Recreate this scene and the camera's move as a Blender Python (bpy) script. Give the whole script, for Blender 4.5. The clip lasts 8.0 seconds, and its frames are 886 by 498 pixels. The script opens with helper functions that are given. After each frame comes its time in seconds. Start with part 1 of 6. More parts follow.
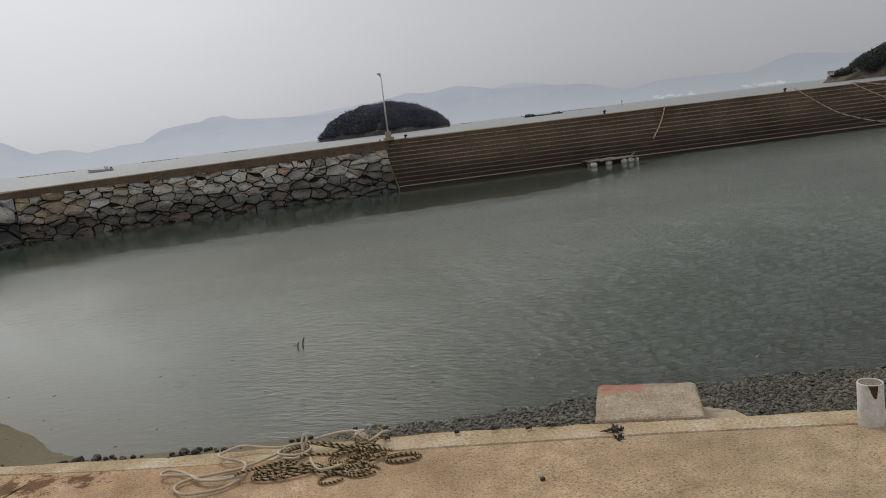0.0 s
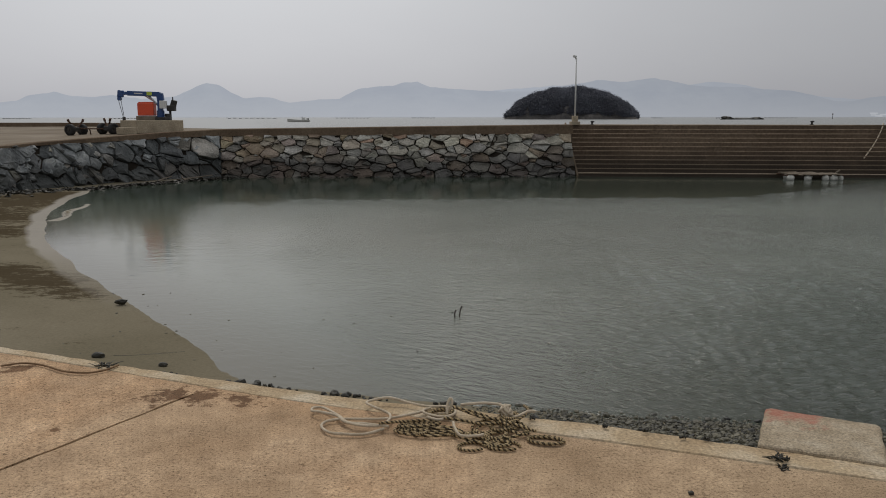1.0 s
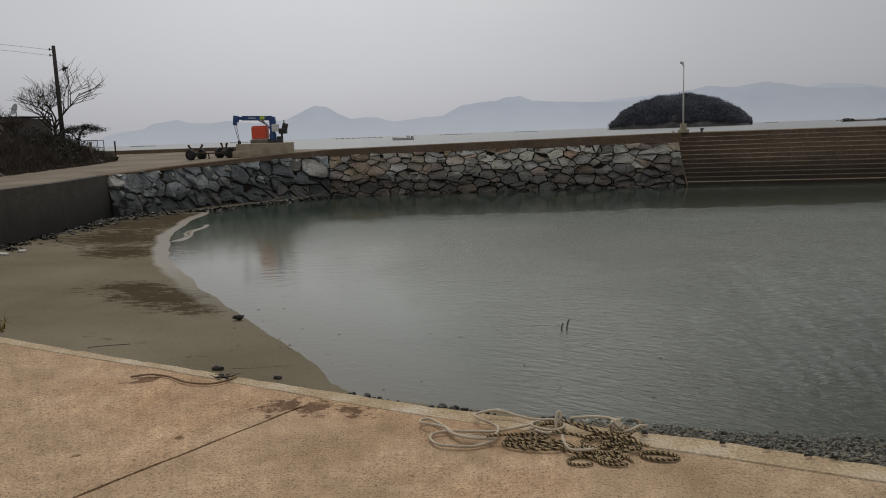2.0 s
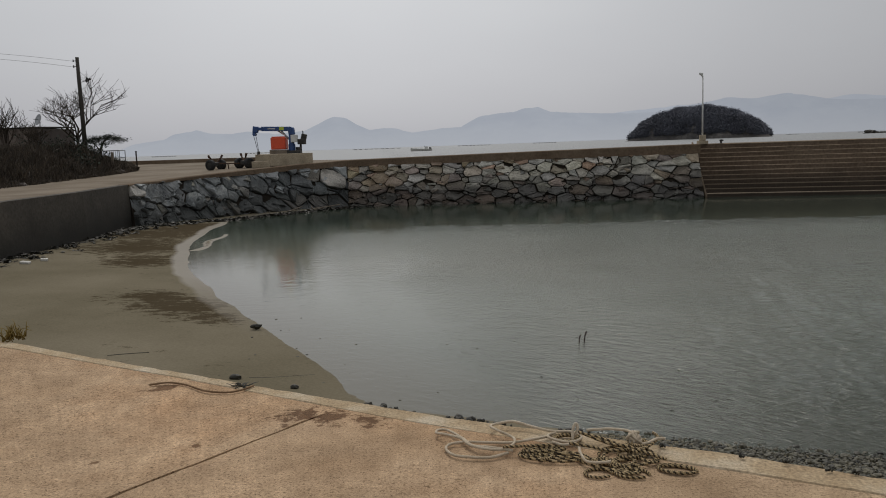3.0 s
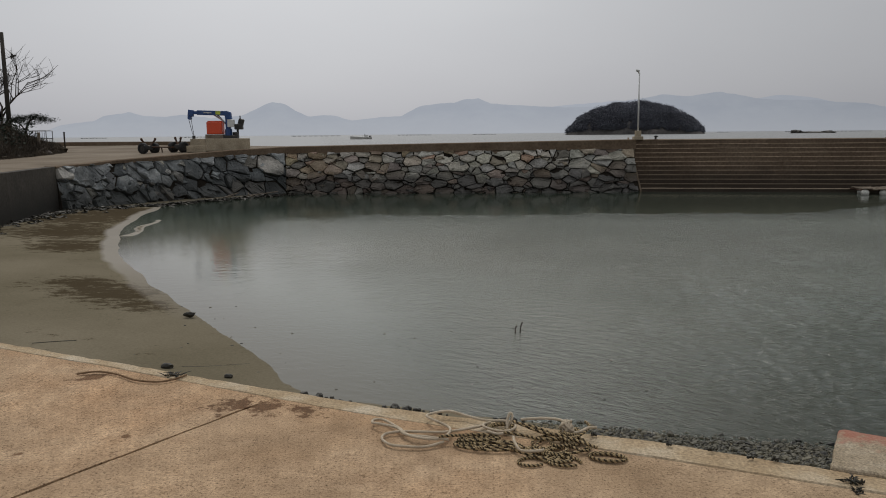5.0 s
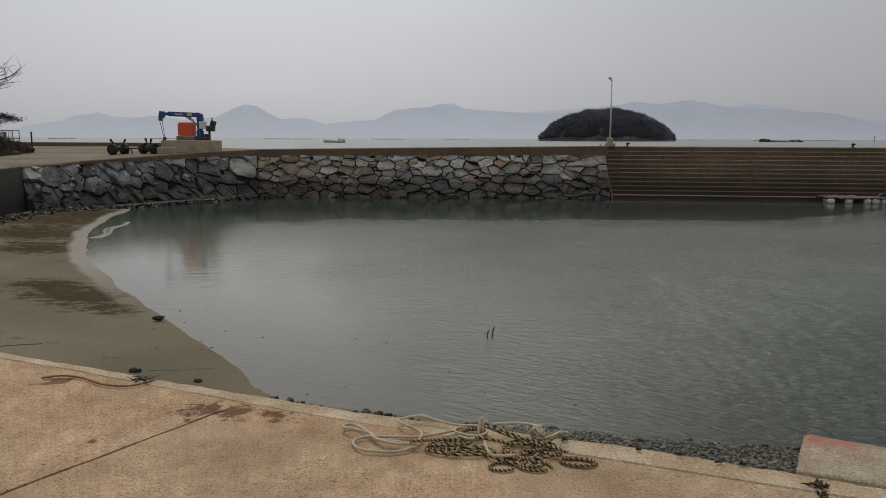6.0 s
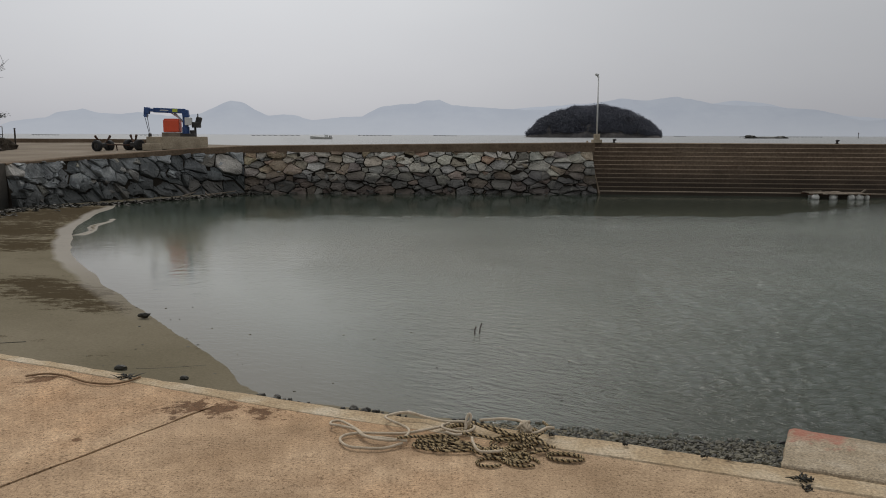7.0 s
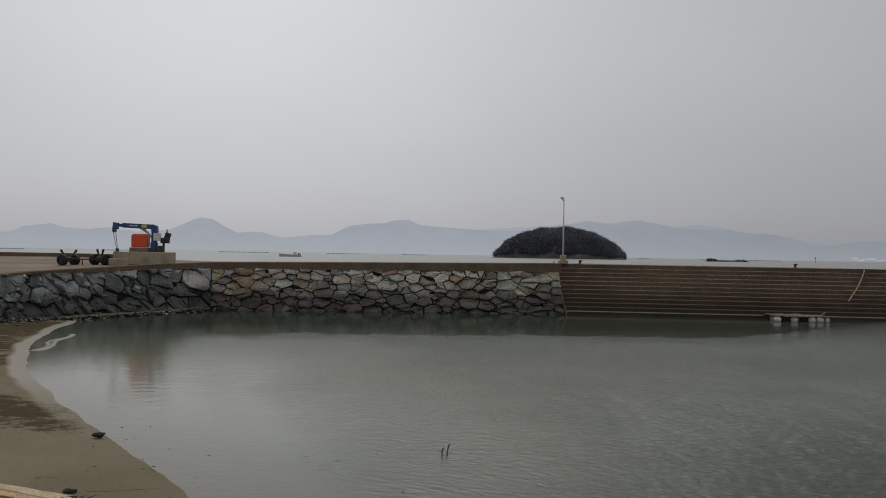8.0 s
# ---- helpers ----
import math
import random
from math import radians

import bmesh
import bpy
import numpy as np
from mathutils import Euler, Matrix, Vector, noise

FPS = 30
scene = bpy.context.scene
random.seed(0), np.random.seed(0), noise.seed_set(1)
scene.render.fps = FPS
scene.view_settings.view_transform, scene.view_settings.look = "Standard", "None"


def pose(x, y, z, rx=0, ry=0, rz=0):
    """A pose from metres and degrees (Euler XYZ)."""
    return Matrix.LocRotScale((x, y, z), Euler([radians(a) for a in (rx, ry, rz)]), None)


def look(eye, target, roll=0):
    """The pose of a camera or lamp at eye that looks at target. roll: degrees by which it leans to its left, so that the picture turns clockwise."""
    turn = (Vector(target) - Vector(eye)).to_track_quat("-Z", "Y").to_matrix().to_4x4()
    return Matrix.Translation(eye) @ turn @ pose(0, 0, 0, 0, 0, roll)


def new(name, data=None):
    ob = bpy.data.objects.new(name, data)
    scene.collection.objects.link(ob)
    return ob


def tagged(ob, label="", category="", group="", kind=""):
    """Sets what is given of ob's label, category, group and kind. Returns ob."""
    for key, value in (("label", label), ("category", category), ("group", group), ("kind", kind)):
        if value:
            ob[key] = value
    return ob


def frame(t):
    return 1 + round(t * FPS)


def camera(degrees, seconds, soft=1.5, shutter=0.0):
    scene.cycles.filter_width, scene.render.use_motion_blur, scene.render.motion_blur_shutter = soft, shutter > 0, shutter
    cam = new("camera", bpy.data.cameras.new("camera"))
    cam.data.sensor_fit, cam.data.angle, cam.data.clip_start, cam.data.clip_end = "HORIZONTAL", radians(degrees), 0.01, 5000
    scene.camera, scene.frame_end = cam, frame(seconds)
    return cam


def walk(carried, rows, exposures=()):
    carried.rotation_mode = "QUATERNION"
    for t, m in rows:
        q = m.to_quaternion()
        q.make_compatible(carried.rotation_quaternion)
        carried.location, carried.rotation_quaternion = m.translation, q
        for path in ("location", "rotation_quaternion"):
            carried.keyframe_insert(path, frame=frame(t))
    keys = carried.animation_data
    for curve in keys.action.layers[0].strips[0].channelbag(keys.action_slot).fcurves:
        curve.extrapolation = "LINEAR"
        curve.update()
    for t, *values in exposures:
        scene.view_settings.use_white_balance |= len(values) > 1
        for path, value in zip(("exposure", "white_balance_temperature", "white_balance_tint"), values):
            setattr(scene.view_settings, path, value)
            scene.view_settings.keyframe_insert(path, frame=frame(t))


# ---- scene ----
cam = camera(58.57, 8.0, soft=1.0)


def aim(x, y, z, yaw, pitch, roll):
    return pose(x, y, z, 0, 0, yaw) @ pose(0, 0, 0, pitch) @ pose(0, 0, 0, 0, roll) @ pose(0, 0, 0, 90)


PATH = [
    (0.0, 0.017, -0.085, 1.664, -14.24, -8.87, 6.91),
    (0.2, 0.018, -0.067, 1.650, -12.14, -9.60, 7.32),
    (0.3, 0.018, -0.058, 1.643, -11.29, -9.89, 6.50),
    (0.5, 0.019, -0.041, 1.629, -8.88, -9.97, 4.38),
    (0.7, 0.010, -0.023, 1.623, -5.96, -9.91, 2.26),
    (0.8, 0.005, -0.014, 1.620, -4.61, -9.89, 1.60),
    (1.0, -0.004, 0.005, 1.613, -2.02, -9.51, 0.03),
    (1.2, -0.005, 0.002, 1.607, 0.42, -9.26, 0.22),
    (1.5, -0.006, -0.002, 1.598, 3.10, -9.12, 0.92),
    (2.0, -0.005, 0.006, 1.598, 5.66, -8.31, 2.13),
    (2.2, -0.005, 0.006, 1.598, 6.23, -8.01, 2.15),
    (3.3, -0.002, 0.003, 1.595, 6.92, -7.46, 2.01),
    (3.5, -0.002, 0.003, 1.595, 6.34, -7.74, 1.83),
    (4.0, -0.001, -0.004, 1.598, 4.49, -8.33, 1.13),
    (4.5, -0.003, -0.007, 1.601, 3.62, -8.38, 0.86),
    (4.7, -0.003, -0.007, 1.601, 3.16, -8.37, 0.75),
    (5.8, -0.003, -0.009, 1.602, 0.73, -8.06, -0.10),
    (6.0, -0.003, -0.009, 1.602, 0.43, -8.00, -0.18),
    (6.5, 0.000, 0.000, 1.600, -0.00, -8.07, -0.19),
    (7.0, -0.000, -0.003, 1.599, -0.49, -8.25, -0.19),
    (7.2, -0.002, -0.007, 1.600, -1.43, -8.10, -0.26),
    (7.5, -0.004, -0.012, 1.601, -2.37, -6.30, -0.59),
    (7.7, -0.006, -0.016, 1.596, -2.55, -3.85, -0.77),
    (8.0, -0.009, -0.023, 1.588, -2.73, 0.37, -0.97),
]
walk(cam, [(row[0], aim(*row[1:])) for row in PATH], exposures=[(0.0, 0.22), (0.3, 0.10), (0.8, 0.08), (1.0, 0.06), (1.2, 0.19), (1.5, 0.03), (2.0, 0.0), (6.0, 0.02), (6.5, 0.02), (7.0, 0.12), (7.5, 0.05), (8.0, -0.06)])

# ---- sky and light: an even overcast afternoon ----
world = bpy.data.worlds.new("overcast_sky")
scene.world = world
world.use_nodes = True
wn, wl = world.node_tree.nodes, world.node_tree.links
wn.clear()
sky = wn.new("ShaderNodeTexSky")
sky.sky_type = "NISHITA"
sky.sun_disc = False
sky.sun_elevation, sky.sun_rotation = radians(50), radians(-12)
sky.air_density, sky.dust_density = 1.0, 4.0
grey = wn.new("ShaderNodeHueSaturation")
grey.inputs["Saturation"].default_value = 0.25
grey.inputs["Value"].default_value = 0.10
wl.new(sky.outputs["Color"], grey.inputs["Color"])
coord = wn.new("ShaderNodeTexCoord")
split = wn.new("ShaderNodeSeparateXYZ")
wl.new(coord.outputs["Generated"], split.inputs[0])
cloud_map = wn.new("ShaderNodeMapping")
cloud_map.inputs["Scale"].default_value = (1.0, 1.0, 2.6)
wl.new(coord.outputs["Generated"], cloud_map.inputs[0])
cloud = wn.new("ShaderNodeTexNoise")
cloud.inputs["Scale"].default_value = 1.7
cloud.inputs["Detail"].default_value = 4.0
wl.new(cloud_map.outputs[0], cloud.inputs["Vector"])
lift = wn.new("ShaderNodeMath")
lift.operation = "MULTIPLY_ADD"
lift.inputs[1].default_value, lift.inputs[2].default_value = 0.28, -0.14
wl.new(cloud.outputs["Fac"], lift.inputs[0])
level = wn.new("ShaderNodeMath")
level.operation = "ADD"
wl.new(split.outputs["Z"], level.inputs[0])
wl.new(lift.outputs[0], level.inputs[1])
ramp = wn.new("ShaderNodeValToRGB")
ramp.color_ramp.elements[0].position, ramp.color_ramp.elements[0].color = 0.0, (0.485, 0.49, 0.525, 1)
ramp.color_ramp.elements[1].position, ramp.color_ramp.elements[1].color = 1.0, (0.90, 0.91, 0.93, 1)
mid = ramp.color_ramp.elements.new(0.30)
mid.color = (0.62, 0.635, 0.655, 1)
wl.new(level.outputs[0], ramp.inputs[0])
blend = wn.new("ShaderNodeMix")
blend.data_type = "RGBA"
blend.inputs[0].default_value = 0.85
wl.new(grey.outputs[0], blend.inputs[6])
wl.new(ramp.outputs[0], blend.inputs[7])
toward = wn.new("ShaderNodeVectorMath")
toward.operation = "DOT_PRODUCT"
toward.inputs[1].default_value = (-0.25, 0.94, 0.22)
wl.new(coord.outputs["Generated"], toward.inputs[0])
glow = wn.new("ShaderNodeMath")
glow.operation, glow.use_clamp = "MULTIPLY", True
glow.inputs[1].default_value = 1.0
wl.new(toward.outputs["Value"], glow.inputs[0])
glow_p = wn.new("ShaderNodeMath")
glow_p.operation = "POWER"
glow_p.inputs[1].default_value = 6.0
wl.new(glow.outputs[0], glow_p.inputs[0])
glow_m = wn.new("ShaderNodeMath")
glow_m.operation = "MULTIPLY_ADD"
glow_m.inputs[1].default_value, glow_m.inputs[2].default_value = 0.34, 0.68
wl.new(glow_p.outputs[0], glow_m.inputs[0])
back = wn.new("ShaderNodeBackground")
wl.new(glow_m.outputs[0], back.inputs["Strength"])
wl.new(blend.outputs[2], back.inputs["Color"])
wout = wn.new("ShaderNodeOutputWorld")
wl.new(back.outputs[0], wout.inputs["Surface"])

sun = new("sun", bpy.data.lights.new("sun", "SUN"))
sun.data.energy, sun.data.angle, sun.data.color = 1.0, radians(18), (1.0, 0.95, 0.88)
sun.matrix_world = look((-8, 36, 44), (0, 0, 0))
scene.view_settings.exposure = 0.0

# ---- materials ----


def node_mat(name):
    m = bpy.data.materials.new(name)
    m.use_nodes = True
    return m, m.node_tree.nodes, m.node_tree.links, m.node_tree.nodes["Principled BSDF"]


def noise_tex(n, l, vec, scale, detail=5.0, rough=0.55):
    t = n.new("ShaderNodeTexNoise")
    t.inputs["Scale"].default_value, t.inputs["Detail"].default_value = scale, detail
    t.inputs["Roughness"].default_value = rough
    l.new(vec, t.inputs["Vector"])
    return t.outputs["Fac"]


def ramp_of(n, l, fac, stops):
    r = n.new("ShaderNodeValToRGB")
    e = r.color_ramp.elements
    e[0].position, e[0].color = stops[0][0], (*stops[0][1], 1)
    e[1].position, e[1].color = stops[-1][0], (*stops[-1][1], 1)
    for p, c in stops[1:-1]:
        e.new(p).color = (*c, 1)
    l.new(fac, r.inputs[0])
    return r.outputs[0]


def mix_of(n, l, fac, a, b, mode="MIX"):
    m = n.new("ShaderNodeMix")
    m.data_type, m.blend_type = "RGBA", mode
    for socket, v in ((0, fac), (6, a), (7, b)):
        if isinstance(v, (int, float)):
            m.inputs[socket].default_value = v
        elif isinstance(v, tuple):
            m.inputs[socket].default_value = (*v, 1)
        else:
            l.new(v, m.inputs[socket])
    return m.outputs[2]


def math_of(n, l, op, a, b=0.0, c=0.0, clamp=False):
    m = n.new("ShaderNodeMath")
    m.operation, m.use_clamp = op, clamp
    for i, v in enumerate((a, b, c)):
        if isinstance(v, (int, float)):
            m.inputs[i].default_value = v
        else:
            l.new(v, m.inputs[i])
    return m.outputs[0]


def place_of(n, l, by_piece=False, stretch=(1, 1, 1), spin=0):
    g = n.new("ShaderNodeNewGeometry")
    vec = g.outputs["Position"]
    if by_piece:
        o = n.new("ShaderNodeObjectInfo")
        s = n.new("ShaderNodeVectorMath")
        s.operation = "SCALE"
        s.inputs[0].default_value = (31.0, 17.0, 23.0)
        l.new(o.outputs["Random"], s.inputs["Scale"])
        a = n.new("ShaderNodeVectorMath")
        a.operation = "ADD"
        l.new(vec, a.inputs[0])
        l.new(s.outputs[0], a.inputs[1])
        vec = a.outputs[0]
    if stretch != (1, 1, 1):
        mp = n.new("ShaderNodeMapping")
        mp.vector_type = "TEXTURE"
        mp.inputs["Scale"].default_value = tuple(1 / k for k in stretch)
        mp.inputs["Rotation"].default_value = (0, 0, radians(spin))
        l.new(vec, mp.inputs[0])
        vec = mp.outputs[0]
    return vec


def bump_of(n, l, bsdf, height, strength, distance):
    b = n.new("ShaderNodeBump")
    b.inputs["Strength"].default_value, b.inputs["Distance"].default_value = strength, distance
    l.new(height, b.inputs["Height"])
    l.new(b.outputs[0], bsdf.inputs["Normal"])


def surf(name, stops, scale=1.5, fine=30.0, rough=0.85, bump=0.4, depth=0.01, metal=0.0, grain=0.35, by_piece=False,
         piece=0.0, stretch=(1, 1, 1)):
    """A worn surface: large stains from stops, fine grain, relief."""
    m, n, l, b = node_mat(name)
    vec = place_of(n, l, by_piece, stretch)
    big = noise_tex(n, l, vec, scale)
    small = noise_tex(n, l, vec, fine, 8.0, 0.65)
    col = ramp_of(n, l, big, [(0.30 + 0.4 * i / max(1, len(stops) - 1), c) for i, c in enumerate(stops)])
    dark = ramp_of(n, l, small, [(0.30, (1 - grain,) * 3), (0.68, (1 + grain * 0.5,) * 3)])
    col = mix_of(n, l, 1.0, col, dark, "MULTIPLY")
    if piece:
        o = n.new("ShaderNodeObjectInfo")
        hs = n.new("ShaderNodeHueSaturation")
        l.new(math_of(n, l, "MULTIPLY_ADD", o.outputs["Random"], 2 * piece, 1 - piece), hs.inputs["Value"])
        l.new(col, hs.inputs["Color"])
        col = hs.outputs[0]
    l.new(col, b.inputs["Base Color"])
    l.new(math_of(n, l, "MULTIPLY_ADD", small, 0.2, rough - 0.1, True), b.inputs["Roughness"])
    b.inputs["Metallic"].default_value = metal
    b.inputs["Specular IOR Level"].default_value = 0.08 if rough >= 0.85 else 0.5
    bump_of(n, l, b, small, bump, depth)
    return m


def quay_concrete(name):
    """Pale ochre concrete, worn to its aggregate, with rusty stains and dark pits."""
    m, n, l, b = node_mat(name)
    vec = place_of(n, l)
    big = noise_tex(n, l, vec, 0.55, 6.0, 0.6)
    mid_n = noise_tex(n, l, vec, 2.6, 6.0, 0.6)
    fine = noise_tex(n, l, vec, 74.0, 6.0, 0.80)
    grit = noise_tex(n, l, vec, 150.0, 3.0, 0.7)
    col = ramp_of(n, l, big, [(0.34, (0.34, 0.228, 0.134)), (0.5, (0.48, 0.345, 0.222)), (0.66, (0.475, 0.310, 0.182))])
    col = mix_of(n, l, ramp_of(n, l, mid_n, [(0.56, (0, 0, 0)), (0.74, (0.40, 0.40, 0.40))]), col, (0.58, 0.44, 0.30))
    # rusty silt washed against the kerb, and two damp patches
    off = n.new("ShaderNodeVectorMath")
    off.operation = "DOT_PRODUCT"
    off.inputs[1].default_value = (0.45, 0.89, 0)
    l.new(vec, off.inputs[0])
    silt = math_of(n, l, "MULTIPLY_ADD", mid_n, 1.4, math_of(n, l, "MULTIPLY_ADD", off.outputs["Value"], 1.5, -5.35))
    along = n.new("ShaderNodeSeparateXYZ")
    l.new(vec, along.inputs[0])
    silt = math_of(n, l, "SUBTRACT", silt, math_of(n, l, "MULTIPLY", math_of(n, l, "MAXIMUM", math_of(n, l, "ADD", along.outputs["X"], 0.2), 0.0), 0.55))
    col = mix_of(n, l, ramp_of(n, l, silt, [(0.30, (0, 0, 0)), (0.85, (0.65, 0.65, 0.65))]), col, (0.46, 0.295, 0.165))
    pale = n.new("ShaderNodeMapRange")
    pale.inputs["From Min"].default_value, pale.inputs["From Max"].default_value = 0.0, 2.2
    pale.inputs["To Max"].default_value = 0.75
    l.new(math_of(n, l, "MULTIPLY_ADD", mid_n, 1.6, math_of(n, l, "ADD", along.outputs["X"], -0.8)), pale.inputs["Value"])
    col = mix_of(n, l, pale.outputs[0], col, (0.41, 0.315, 0.208))
    for px, py, r in ((-1.46, 4.50, 0.30), (-1.24, 4.46, 0.28), (-0.98, 4.40, 0.22), (-2.6, 5.05, 0.22), (-1.9, 4.0, 0.07), (-2.35, 3.75, 0.05)):
        gap = n.new("ShaderNodeVectorMath")
        gap.operation = "DISTANCE"
        gap.inputs[1].default_value = (px, py, 0)
        l.new(vec, gap.inputs[0])
        damp = math_of(n, l, "MULTIPLY_ADD", noise_tex(n, l, vec, 9.0, 6.0, 0.7), 1.3, math_of(n, l, "MULTIPLY_ADD", gap.outputs["Value"], -0.5 / r, 0.02))
        col = mix_of(n, l, ramp_of(n, l, damp, [(0.44, (0, 0, 0)), (0.52, (0.85, 0.85, 0.85))]), col, (0.12, 0.06, 0.028))
    pits = ramp_of(n, l, fine, [(0.385, (0.20, 0.17, 0.14)), (0.435, (0.86, 0.85, 0.84)), (0.54, (1.00, 1.00, 1.00)), (0.66, (1.30, 1.29, 1.27))])
    col = mix_of(n, l, 1.0, col, pits, "MULTIPLY")
    for scale_m, lo, hi in ((2.1, 0.84, 1.12), (8.5, 0.88, 1.10)):
        blotch = noise_tex(n, l, vec, scale_m, 6.0, 0.7)
        col = mix_of(n, l, 1.0, col, ramp_of(n, l, blotch, [(0.36, (lo, lo * 0.98, lo * 0.96)), (0.64, (hi, hi, hi))]), "MULTIPLY")
    col = mix_of(n, l, 1.0, col, ramp_of(n, l, grit, [(0.36, (0.80, 0.79, 0.78)), (0.64, (1.18, 1.18, 1.18))]), "MULTIPLY")
    worn = noise_tex(n, l, vec, 1.1, 4.0)
    specks = ramp_of(n, l, noise_tex(n, l, vec, 36.0, 8.0, 0.85), [(0.40, (0.46, 0.42, 0.38)), (0.47, (0.96, 0.96, 0.96)), (0.64, (1.18, 1.18, 1.17))])
    col = mix_of(n, l, ramp_of(n, l, worn, [(0.40, (0.2, 0.2, 0.2)), (0.60, (1.0, 1.0, 1.0))]), col,
                 mix_of(n, l, 1.0, col, specks, "MULTIPLY"))
    l.new(col, b.inputs["Base Color"])
    b.inputs["Roughness"].default_value = 0.9
    b.inputs["Specular IOR Level"].default_value = 0.2
    bump_of(n, l, b, math_of(n, l, "MULTIPLY_ADD", grit, 0.5, fine), 0.45, 0.006)
    return m


def tidal(name, stops, water_stain, low, high, scale=1.2, fine=18.0, rough=0.85, bump=0.8, depth=0.05, piece=0.0, by_piece=True):
    """Stone or concrete that the tide wets: a ragged dark band of algae below the high mark."""
    m, n, l, b = node_mat(name)
    vec = place_of(n, l, by_piece)
    world_place = place_of(n, l)
    big = noise_tex(n, l, vec, scale)
    small = noise_tex(n, l, vec, fine, 8.0, 0.65)
    col = ramp_of(n, l, big, [(0.30 + 0.4 * i / max(1, len(stops) - 1), c) for i, c in enumerate(stops)])
    if piece:
        o = n.new("ShaderNodeObjectInfo")
        hs = n.new("ShaderNodeHueSaturation")
        l.new(math_of(n, l, "MULTIPLY_ADD", o.outputs["Random"], 2 * piece, 1 - piece), hs.inputs["Value"])
        own = math_of(n, l, "FRACT", math_of(n, l, "MULTIPLY", o.outputs["Random"], 17.3))
        l.new(math_of(n, l, "MULTIPLY_ADD", own, 0.05, 0.475), hs.inputs["Hue"])
        l.new(math_of(n, l, "MULTIPLY_ADD", math_of(n, l, "FRACT", math_of(n, l, "MULTIPLY", o.outputs["Random"], 41.7)), 0.9, 0.65), hs.inputs["Saturation"])
        l.new(col, hs.inputs["Color"])
        col = hs.outputs[0]
    dark = ramp_of(n, l, small, [(0.30, (0.62, 0.62, 0.62)), (0.68, (1.15, 1.15, 1.15))])
    col = mix_of(n, l, 1.0, col, dark, "MULTIPLY")
    sep = n.new("ShaderNodeSeparateXYZ")
    l.new(world_place, sep.inputs[0])
    ragged = math_of(n, l, "MULTIPLY_ADD", noise_tex(n, l, world_place, 0.9), 1.0, -0.5)
    level_z = math_of(n, l, "ADD", sep.outputs["Z"], ragged)
    wet = n.new("ShaderNodeMapRange")
    wet.inputs["From Min"].default_value, wet.inputs["From Max"].default_value = high, low
    l.new(level_z, wet.inputs["Value"])
    col = mix_of(n, l, math_of(n, l, "MULTIPLY", wet.outputs[0], 0.8), col, water_stain)
    l.new(col, b.inputs["Base Color"])
    l.new(math_of(n, l, "MULTIPLY_ADD", wet.outputs[0], -0.3, rough), b.inputs["Roughness"])
    b.inputs["Specular IOR Level"].default_value = 0.25
    bump_of(n, l, b, small, bump, depth)
    return m


